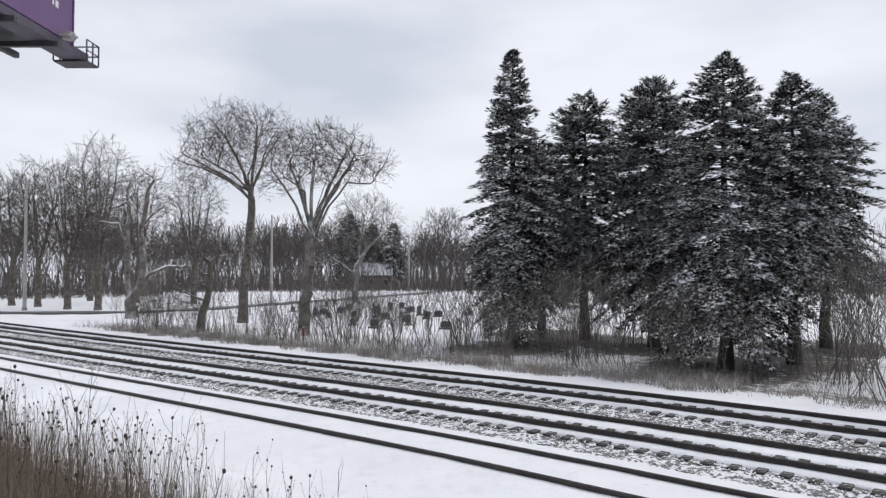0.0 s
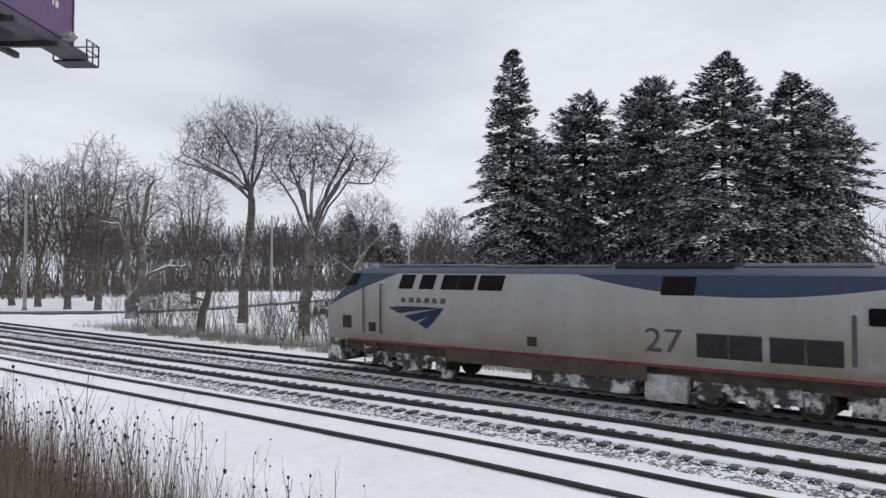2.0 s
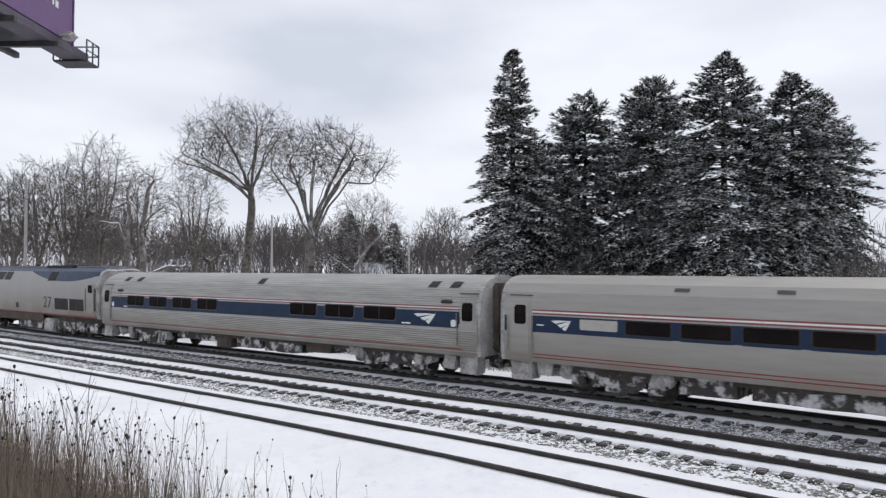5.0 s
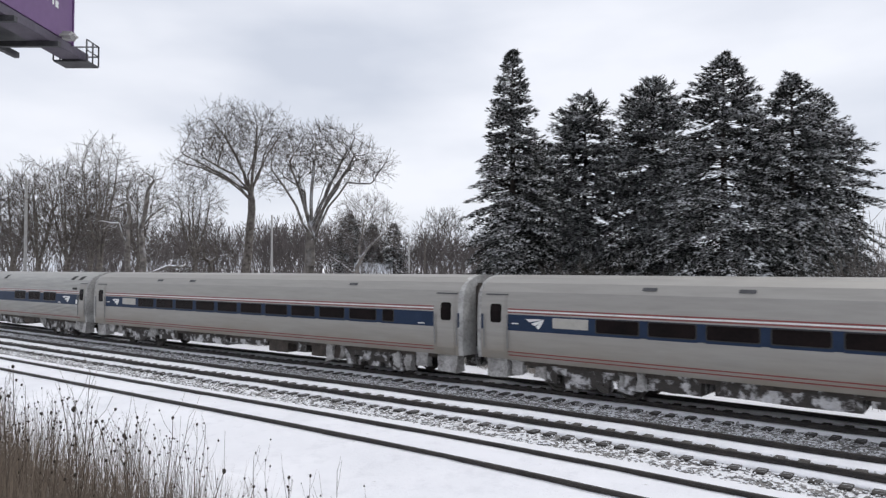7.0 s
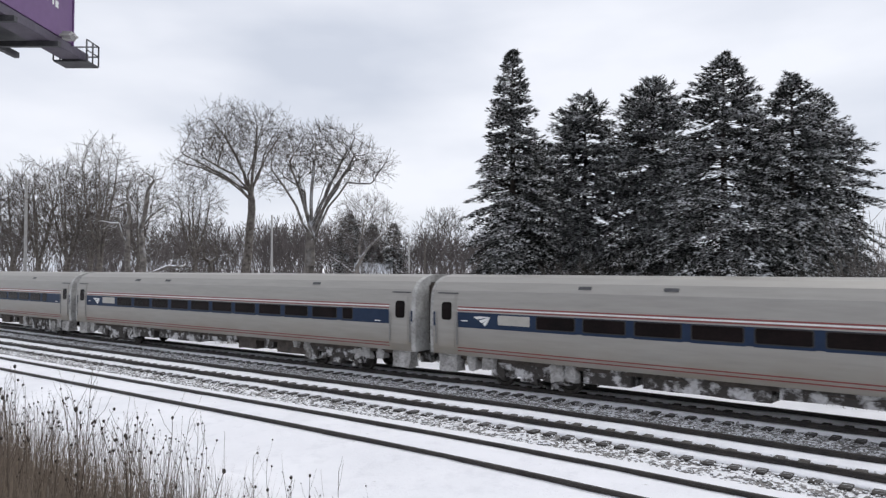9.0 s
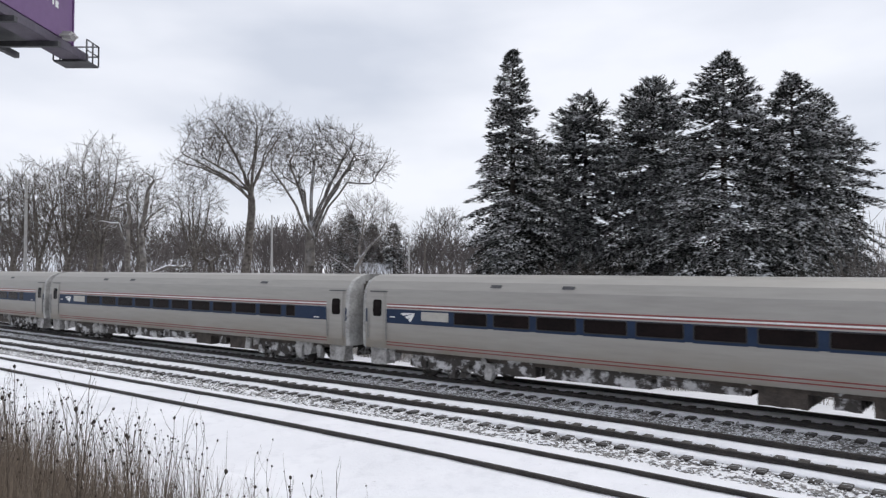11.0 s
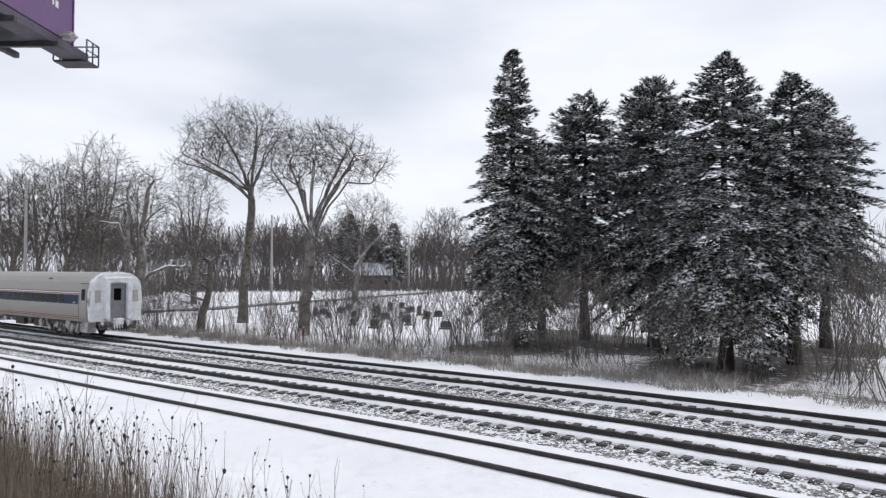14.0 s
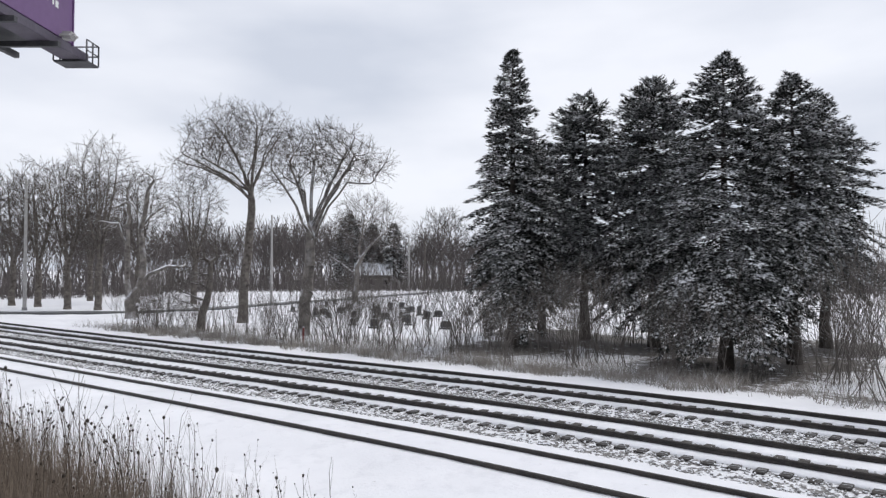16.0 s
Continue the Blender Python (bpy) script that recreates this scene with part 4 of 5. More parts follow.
def band(profile, x0, x1, z0, z1, thick, side=-1):
    """A long stripe; several rows across, so that it follows a curved side."""
    rows = [z0 + (z1 - z0) * i / 4 for i in range(5)]
    pts = [(x0, z) for z in rows[::-1]] + [(x1, z) for z in rows]
    bm = bmesh.new()
    grid = [[bm.verts.new((x, side * (side_y(profile, z) + t), z)) for z in rows for t in (thick,)] for x in (x0, x1)]
    inner = [[bm.verts.new((x, side * (side_y(profile, z) - 0.02), z)) for z in rows] for x in (x0, x1)]
    for i in range(4):
        bm.faces.new((grid[0][i], grid[1][i], grid[1][i + 1], grid[0][i + 1]))
    for e in (0, 4):
        bm.faces.new((grid[0][e], inner[0][e], inner[1][e], grid[1][e]))
    for i in range(4):
        for e in (0, 1):
            bm.faces.new((grid[e][i], grid[e][i + 1], inner[e][i + 1], inner[e][i]))
    bmesh.ops.recalc_face_normals(bm, faces=bm.faces[:])
    return bm


WHEEL_R = 0.46
WHEELSETS = []


def make_wheel_mesh(s):
    """One flanged wheel, turned about the axle."""
    outline_of_wheel = ((0.09, 0.12), (0.13, 0.10), (0.15, 0.03), (0.34, 0.01), (0.38, 0.05), (0.46, 0.05), (0.46, -0.05), (0.49, -0.055), (0.49, -0.085), (0.38, -0.085), (0.34, -0.03), (0.15, -0.03), (0.09, -0.06))
    rings = []
    for i in range(24):
        a = i * math.tau / 24
        rings.append([(r * math.cos(a), s * (0.76 + y), r * math.sin(a)) for r, y in outline_of_wheel])
    bm = loft(rings + rings[:1], caps=False)
    bmesh.ops.remove_doubles(bm, verts=bm.verts[:], dist=0.0005)
    bmesh.ops.recalc_face_normals(bm, faces=bm.faces[:])
    me = bpy.data.meshes.new("wheel")
    bm.to_mesh(me)
    bm.free()
    me.materials.append(M_WHEEL)
    return me


WHEEL_MESHES = (make_wheel_mesh(-1), make_wheel_mesh(1))
AXLE_BM = bmesh.new()
rod(AXLE_BM, (0, -0.9, 0), (0, 0.9, 0), 0.085, 10)
AXLE_MESH = bpy.data.meshes.new("wheelset")
AXLE_BM.to_mesh(AXLE_MESH)
AXLE_BM.free()
AXLE_MESH.materials.append(M_WHEEL)


def bogie(car, xc, base, seed, label="bogie caked with dirty snow"):
    """Side frames, springs, brake gear and two wheelsets."""
    rnd = random.Random(seed)
    bm = bmesh.new()
    h = base / 2
    for s in (-1, 1):
        y0, y1 = s * 1.02, s * 1.22
        y0, y1 = min(y0, y1), max(y0, y1)
        for x0, x1, z0, z1 in ((-h - 0.35, h + 0.35, 0.62, 0.84), (-h - 0.22, -h + 0.22, 0.30, 0.70), (h - 0.22, h + 0.22, 0.30, 0.70), (-0.55, 0.55, 0.42, 0.70), (-0.32, 0.32, 0.25, 0.50), (-0.8, -0.55, 0.35, 0.62), (0.55, 0.8, 0.35, 0.62)):
            add_box(bm, xc + x0, xc + x1, y0 + rnd.uniform(-0.04, 0.02), y1 + rnd.uniform(-0.02, 0.05), z0, z1)
        for i in range(9):
            x = xc + rnd.uniform(-h - 0.5, h + 0.5)
            w, z = rnd.uniform(0.08, 0.24), rnd.uniform(0.22, 0.75)
            add_box(bm, x - w, x + w, y0 - 0.03, y1 + 0.07, z - w * 0.7, z + w * 0.7)
    add_box(bm, xc - 0.4, xc + 0.4, -1.05, 1.05, 0.5, 0.95)
    bmesh.ops.subdivide_edges(bm, edges=bm.edges[:], cuts=1, use_grid_fill=True)
    lumpy(bm, 0.055, 4.0, seed)
    truck = part("bogie", bm, M_CAKED, car, label)
    for x in (xc - h, xc + h):
        w = new("wheelset", AXLE_MESH)
        w.parent = car
        w.matrix_basis = pose(x, 0, WHEEL_R)
        for me in WHEEL_MESHES:
            part("wheel", me, None, w)
        WHEELSETS.append((w, x))


def gear_box(car, name, x0, x1, z0, z1, material, seed, y=1.25, label="", lump=0.04):
    bm = box_bm(x0, x1, -y, y, z0, z1)
    bmesh.ops.subdivide_edges(bm, edges=bm.edges[:], cuts=3, use_grid_fill=True)
    lumpy(bm, lump, 3.0, seed)
    return part(name, bm, material, car, label)


def swoosh(car, profile, x0, x1, z0, z1, material, side=-1, label="logo of swept stripes"):
    """Three tapering stripes that fan down to a point."""
    w, h = x1 - x0, z1 - z0
    for a, b, c, d in (((0.0, 0.88), (0.42, 1.0), (0.98, 0.92), (0.22, 0.62)), ((0.30, 0.52), (0.62, 0.72), (1.0, 0.94), (0.50, 0.28)), ((0.56, 0.22), (0.78, 0.62), (1.0, 0.97), (0.70, 0.0))):
        pts = []
        n = 8
        for i in range(n + 1):
            t = i / n
            u = (1 - t) ** 2 * a[0] + 2 * t * (1 - t) * b[0] + t * t * c[0]
            v = (1 - t) ** 2 * a[1] + 2 * t * (1 - t) * b[1] + t * t * c[1]
            pts.append((u, v))
        for i in range(n + 1):
            t = 1 - i / n
            u = (1 - t) ** 2 * d[0] + 2 * t * (1 - t) * (b[0] + 0.10) + t * t * c[0]
            v = (1 - t) ** 2 * d[1] + 2 * t * (1 - t) * (b[1] - 0.22) + t * t * (c[1] - 0.02)
            pts.append((u, v))
        part("logo_stripe", on_side(profile, [(x0 + u * w, z0 + v * h) for u, v in pts], 0.014, side, 0.0, False), material, car)


def locomotive():
    car = empty("locomotive", "silver and blue diesel passenger locomotive streaked with grime", "locomotive", "passenger train")
    pr = LOCO_PROFILE
    rings = []
    for x, wide, top in ((-20.95, 0.66, 2.25), (-20.80, 0.80, 2.50), (-20.40, 0.90, 2.70), (-19.95, 0.96, 3.0), (-19.55, 0.98, 3.42), (-19.32, 0.99, 3.92), (-19.12, 1.0, 4.10), (-18.9, 1.0, 4.15), (-12.0, 1.0, 99), (-4.0, 1.0, 99), (-0.75, 1.0, 99), (-0.45, 0.97, 4.05), (-0.35, 0.94, 3.9)):
        rings.append(ring(pr, x, wide, top))
    bm = loft(rings)
    body = part("body", bm, M_LOCO, car)
    body.data.shade_smooth()
    body.data.set_sharp_from_angle(angle=radians(28))
    # cab front and windows
    for side in (-1, 1):
        part("windscreen_corner", on_side(pr, [(-19.50, 3.40), (-18.95, 3.40), (-18.85, 3.88), (-19.28, 3.88)], 0.012, side), M_GLASS, car)
        for x0, x1 in ((-16.66, -15.97), (-15.66, -14.97), (-14.64, -13.16), (-13.02, -11.98)):
            part("window", on_side(pr, outline(x0, x1, 3.31, 3.84, 0.03), 0.008, side), M_GLASS, car)
        part("window_divider", on_side(pr, outline(-13.93, -13.89, 3.31, 3.84, 0.0), 0.012, side), M_GRILLE, car)
        door = part("door", on_side(pr, outline(-18.32, -17.62, 1.42, 3.5, 0.05), 0.012, side), M_LOCO, car)
        part("window", on_side(pr, outline(-18.18, -17.78, 1.62, 1.98, 0.03), 0.018, side), M_GRILLE, door)
        for x in (-18.42, -17.5):
            bm = bmesh.new()
            rod(bm, (x, side * 1.58, 1.6), (x, side * 1.60, 3.45), 0.028)
            for z in (1.6, 2.5, 3.45):
                rod(bm, (x, side * 1.45, z), (x, side * 1.6, z), 0.02)
            part("grab_rail", bm, M_DARKSTEEL, car)
        part("headlight_box", on_side(pr, outline(-19.62, -19.12, 1.7, 2.2, 0.04), 0.01, side), M_GRILLE, car, "dark square number box")
        part("roof_window", on_side(pr, outline(-6.48, -5.5, 3.30, 3.84, 0.03), 0.008, side), M_GLASS, car, "dark intake in the blue band")
        for x0, x1 in ((-5.44, -3.70), (-3.52, -1.78)):
            g = part("intake_grille", on_side(pr, outline(x0, x1, 1.58, 2.26, 0.02), 0.004, side), M_GRILLE, car)
            for i in range(9):
                z = 1.62 + i * 0.07
                part("louvre", on_side(pr, outline(x0 + 0.04, x1 - 0.04, z, z + 0.018, 0.0), 0.016, side), M_BLACK, g)
            part("post", on_side(pr, outline((x0 + x1) / 2 - 0.03, (x0 + x1) / 2 + 0.03, 1.58, 2.26, 0.0), 0.02, side), M_UNDER, g)
            part("frame", on_side(pr, outline(x0 - 0.03, x1 + 0.03, 2.25, 2.29, 0.0), 0.015, side), M_ROOF, g)
        d2 = part("door", on_side(pr, outline(-1.30, -0.62, 1.45, 3.16, 0.05), 0.010, side), M_LOCO, car)
        part("window", on_side(pr, outline(-1.24, -0.76, 2.66, 3.10, 0.06), 0.018, side), M_GLASS, d2)
        for x in (-1.55, -0.5):
            part("grab_rail_recess", on_side(pr, outline(x - 0.06, x + 0.06, 1.62, 2.92, 0.05), 0.008, side), M_DARKSTEEL, car)
        part("hatch", on_side(pr, outline(-10.98, -10.62, 1.52, 1.84, 0.03), 0.012, side), M_GRILLE, car, "small dark fuel filler hatch")
        part("red_stripe", band(pr, -19.4, -0.4, 1.205, 1.29, 0.006, side), M_RED, car)
        for i in range(6):
            x = -16.50 + i * 0.375
            pts = [(x, 2.80), (x + 0.26, 2.80), (x + 0.26 if i % 2 else x + 0.18, 2.99), (x + 0.05, 2.99)]
            part("lettering_bar", on_side(pr, pts, 0.008, side, 0.0), M_LETTER, car)
        swoosh(car, pr, -17.15, -14.45, 1.86, 2.70, M_NAVY, side)
        skirt = band(((1.50, 0.74), (1.53, 1.22)), -14.4, -6.9, 0.76, 1.21, 0.0, side)
        part("skirt", skirt, M_BROWN, car, "brown dirty side skirt")
    txt = bpy.data.curves.new("fleet_number", "FONT")
    txt.body, txt.size, txt.extrude = "27", 0.98, 0.004
    txt.space_character = 1.0
    num = new("fleet_number", txt)
    num.parent = car
    num.matrix_basis = pose(-6.98, -1.537, 1.66, 90, 0, 0) @ Matrix.Diagonal((1.18, 1, 1, 1))
    txt.materials.append(M_LETTER)
    dg = bpy.context.evaluated_depsgraph_get()
    flat = bpy.data.meshes.new_from_object(num.evaluated_get(dg))
    bpy.data.objects.remove(num)
    num = part("fleet_number", flat, None, car, "dark painted number 27")
    num.matrix_basis = pose(-6.98, -1.537, 1.66, 90, 0, 0) @ Matrix.Diagonal((1.18, 1, 1, 1))
    # roof
    for x0, x1, y, z0, z1, mat in ((-18.6, -13.4, 0.55, 4.12, 4.24, M_ROOF), (-13.2, -8.4, 0.75, 4.10, 4.20, M_ROOF), (-8.2, -4.6, 0.85, 4.08, 4.25, M_GRILLE), (-4.4, -1.2, 0.7, 4.10, 4.22, M_ROOF)):
        part("roof_hatch", box_bm(x0, x1, -y, y, z0, z1, 0.04, 2), mat, car)
    for x in (-15.6, -12.2):
        bm = bmesh.new()
        rod(bm, (x - 0.3, 0.3, 4.30), (x + 0.3, 0.3, 4.30), 0.05)
        rod(bm, (x, 0.3, 4.15), (x, 0.3, 4.32), 0.03)
        part("horn", bm, M_GRILLE, car)
    # snow-packed rear end
    rear = loft([ring(pr, -0.40, 0.97, 4.02), ring(pr, -0.22, 0.92, 3.95)])
    bmesh.ops.subdivide_edges(rear, edges=rear.edges[:], cuts=2, use_grid_fill=True)
    part("end_snow", lumpy(rear, 0.05, 3.0, 4), M_PACKED, car, "white snow packed on the rear end")
    part("diaphragm", lumpy(box_bm(-0.25, 0.12, -0.62, 0.62, 1.2, 3.6, 0.08, 2), 0.03, 3), M_UNDER, car)
    # pilot and running gear
    pilot = loft([[(-20.98, -1.05, 0.25), (-20.98, 1.05, 0.25), (-20.98, 1.0, 1.22), (-20.98, -1.0, 1.22)], [(-20.3, -1.38, 0.25), (-20.3, 1.38, 0.25), (-20.3, 1.4, 1.22), (-20.3, -1.4, 1.22)], [(-19.8, -1.40, 0.40), (-19.8, 1.40, 0.40), (-19.8, 1.42, 1.22), (-19.8, -1.42, 1.22)]])
    bmesh.ops.subdivide_edges(pilot, edges=pilot.edges[:], cuts=2, use_grid_fill=True)
    part("pilot", lumpy(pilot, 0.04, 3.0, 9), M_CAKED, car, "snow-caked front pilot")
    part("underframe", box_bm(-20.2, -0.5, -1.1, 1.1, 0.8, 1.21), M_UNDER, car)
    for x in (-18.2,):
        bm = bmesh.new()
        for z in (0.35, 0.65, 0.95):
            add_box(bm, x - 0.25, x + 0.25, -1.5, -1.25, z, z + 0.05)
            add_box(bm, x - 0.25, x + 0.25, 1.25, 1.5, z, z + 0.05)
        for dx in (-0.25, 0.25):
            for y in (-1.45, 1.45):
                rod(bm, (x + dx, y, 0.35), (x + dx, y, 1.25), 0.03)
        part("step_ladder", bm, M_CAKED, car)
    bogie(car, -16.2, 2.74, 1, "locomotive bogie caked with dirty snow")
    bogie(car, -3.9, 2.74, 2, "locomotive bogie caked with dirty snow")
    gear_box(car, "fuel_tank", -10.9, -7.3, 0.30, 0.85, M_CAKED, 3, 1.35, "snow-caked fuel tank")
    gear_box(car, "equipment_box", -7.0, -5.75, 0.22, 0.98, M_PACKED, 4, 1.42, "box packed with snow")
    gear_box(car, "air_tank", -1.7, -0.7, 0.35, 0.9, M_CAKED, 5, 1.2)
    return car


def gangway(car, x0, x1, snowy_end=False):
    """The flexible passage between two cars."""
    mat = M_SNOWCAKE if snowy_end else M_UNDER
    g = part("diaphragm", lumpy(box_bm(x0, x1, -0.72, 0.72, 1.15, 3.55, 0.10, 2), 0.02, 4), mat, car)
    return g


def end_smear(car, pr, x0, x1, seed):
    """Wind-driven snow frozen round the end of a coach."""
    wide = (1.005, 1.003, 0.985) if x0 > 5 else (0.985, 1.003, 1.005)
    bm = loft([ring(pr, x, w) for x, w in zip((x0, (x0 + x1) / 2, x1), wide)])
    bmesh.ops.subdivide_edges(bm, edges=bm.edges[:], cuts=2, use_grid_fill=True)
    part("end_snow", lumpy(bm, 0.014, 3.0, seed), M_SMEAR, car, "dirty snow frozen round the coach end")


def underside_snow(car, seed):
    """Lumps of frozen snow that hang from the running gear."""
    rnd = random.Random(seed * 7 + 1)
    for x in (2.0, 3.1, 5.9, 6.4, 19.3, 19.9, 22.7, 23.4, 24.0):
        x += rnd.uniform(-0.25, 0.25)
        w, h, z = rnd.uniform(0.10, 0.26), rnd.uniform(0.14, 0.34), rnd.uniform(0.5, 0.85)
        bm = box_bm(x - w, x + w, -1.34, -1.02, z - h, min(z + h, 1.0))
        bmesh.ops.subdivide_edges(bm, edges=bm.edges[:], cuts=3, use_grid_fill=True)
        part("frozen_snow", lumpy(bm, 0.13, 3.2, seed + x), M_PACKED, car, "hanging lump of dirty frozen snow")


def vestibule(car, pr, x0, x1):
    """A side door with its window, step well and grab rails, at each side."""
    for side in (-1, 1):
        frame_part = part("door_frame", on_side(pr, outline(x0 - 0.07, x1 + 0.07, 1.02, 3.18, 0.10), 0.012, side), M_ALU, car)
        door = part("door", on_side(pr, outline(x0, x1, 1.22, 3.12, 0.08), 0.026, side), M_ALU, car, "grey side door dusted with snow")
        mid = (x0 + x1) / 2
        part("window", on_side(pr, outline(mid - 0.23, mid + 0.23, 2.22, 2.86, 0.10), 0.034, side), M_GLASS, door)
        part("gutter", on_side(pr, outline(x0 - 0.1, x1 + 0.1, 3.16, 3.20, 0.0), 0.04, side), M_DARKSTEEL, door)
        y0, y1 = (-1.50, -1.0) if side < 0 else (1.0, 1.50)
        step = box_bm(x0 - 0.06, x1 + 0.06, y0, y1, 0.36, 1.04)
        bmesh.ops.subdivide_edges(step, edges=step.edges[:], cuts=4, use_grid_fill=True)
        for v in step.verts:
            if side * v.co.y > 1.2 and 0.45 < v.co.z < 0.98 and x0 < v.co.x < x1:
                v.co.y -= side * (0.05 + 0.22 * (v.co.z - 0.4))
        part("step_well", lumpy(step, 0.05, 4.0, x0), M_PACKED, car, "door steps full of packed snow")
        for x in (x0 - 0.14, x1 + 0.14):
            bm = bmesh.new()
            rod(bm, (x, side * 1.60, 1.35), (x, side * 1.63, 2.5), 0.018)
            part("grab_rail", bm, M_GALV, car)


def common_underside(car, seed, last=False):
    part("underframe", box_bm(0.6, 25.4, -1.25, 1.25, 0.82, 1.0), M_UNDER, car)
    bogie(car, 4.55, 2.6, seed)
    bogie(car, 21.45, 2.6, seed + 50)
    for x0 in (0.18, 25.36):
        bm = box_bm(x0, x0 + 0.46, -0.5, 0.5, 0.5, 1.02)
        bmesh.ops.subdivide_edges(bm, edges=bm.edges[:], cuts=2, use_grid_fill=True)
        part("coupler_gear", lumpy(bm, 0.09, 3.0, seed + x0), M_CAKED, car)


def fluted_coach():
    car = empty("fluted_coach", "rounded stainless steel coach with fluted sides and a blue window band", "railway coach", "passenger train")
    pr = AMFLEET_PROFILE
    body = part("body", loft([ring(pr, 0.42), ring(pr, 13.0), ring(pr, 25.58)]), M_FLUTED, car)
    for side in (-1, 1):
        blue = part("blue_band", band(pr, 1.50, 24.95, 1.96, 2.54, 0.012, side), M_NAVY, car)
        for z in (2.60, 2.69):
            part("red_stripe", band(pr, 1.50, 24.95, z, z + 0.035, 0.012, side), M_RED, car)
        part("white_stripe", band(pr, 1.50, 24.95, 2.645, 2.675, 0.012, side), M_WHITE, car)
        part("red_stripe", band(pr, 1.50, 24.95, 1.20, 1.24, 0.024, side), M_RED, car)
        for x0, x1 in ((3.12, 4.70), (5.20, 6.76), (7.30, 8.84), (9.35, 10.88), (15.98, 17.58), (18.10, 19.70), (20.24, 21.86)):
            rim = part("window_frame", on_side(pr, outline(x0 - 0.04, x1 + 0.04, 2.08, 2.64, 0.12), 0.020, side), M_DARKSTEEL, car)
            part("window", on_side(pr, outline(x0, x1, 2.12, 2.60, 0.10), 0.028, side), M_GLASS, rim)
            part("divider", on_side(pr, outline((x0 + x1) / 2 - 0.02, (x0 + x1) / 2 + 0.02, 2.12, 2.60, 0.0), 0.031, side), M_BLACK, rim)
        swoosh(car, pr, 22.75, 23.75, 2.05, 2.45, M_WHITE, side)
        part("marking_bar", on_side(pr, outline(2.75, 3.1, 2.02, 2.07, 0.0), 0.018, side, 0), M_WHITE, car)
        part("marking_bar", on_side(pr, outline(22.2, 22.6, 2.02, 2.07, 0.0), 0.018, side, 0), M_WHITE, car)
        part("marking_plate", on_side(pr, outline(1.56, 1.78, 2.0, 2.25, 0.08), 0.018, side, 0), M_WHITE, car)
        part("marking_plate", on_side(pr, outline(24.45, 24.67, 2.0, 2.25, 0.08), 0.018, side, 0), M_WHITE, car)
        for x in (2.3, 3.5, 23.2, 24.2):
            part("roof_vent", on_side(pr, outline(x, x + 0.42, 3.38, 3.60, 0.02, 0.3), 0.02, side), M_BLACK, car)
        part("roof_vent", on_side(pr, outline(13.5, 13.9, 3.38, 3.62, 0.02), 0.025, side), M_BLACK, car)
        part("marker_lamp", on_side(pr, outline(2.1, 2.55, 2.82, 2.94, 0.04), 0.05, side), M_BLACK, car)
        part("marker_lamp", on_side(pr, outline(24.0, 24.45, 2.82, 2.94, 0.04), 0.05, side), M_BLACK, car)
    vestibule(car, pr, 0.68, 1.34)
    vestibule(car, pr, 24.85, 25.45)
    gangway(car, 0.0, 0.45)
    gangway(car, 25.55, 26.0)
    common_underside(car, 100)
    underside_snow(car, 100)
    end_smear(car, pr, 25.50, 25.66, 9)
    for x0, x1, z0, mat in ((7.3, 10.3, 0.62, M_CAKED), (10.45, 11.5, 0.36, M_UNDER), (11.9, 13.6, 0.45, M_CAKED), (13.9, 16.2, 0.40, M_CAKED), (16.6, 18.1, 0.55, M_UNDER), (18.3, 19.6, 0.68, M_CAKED)):
        gear_box(car, "equipment_box", x0, x1, z0, 0.98, mat, x0)
    return car


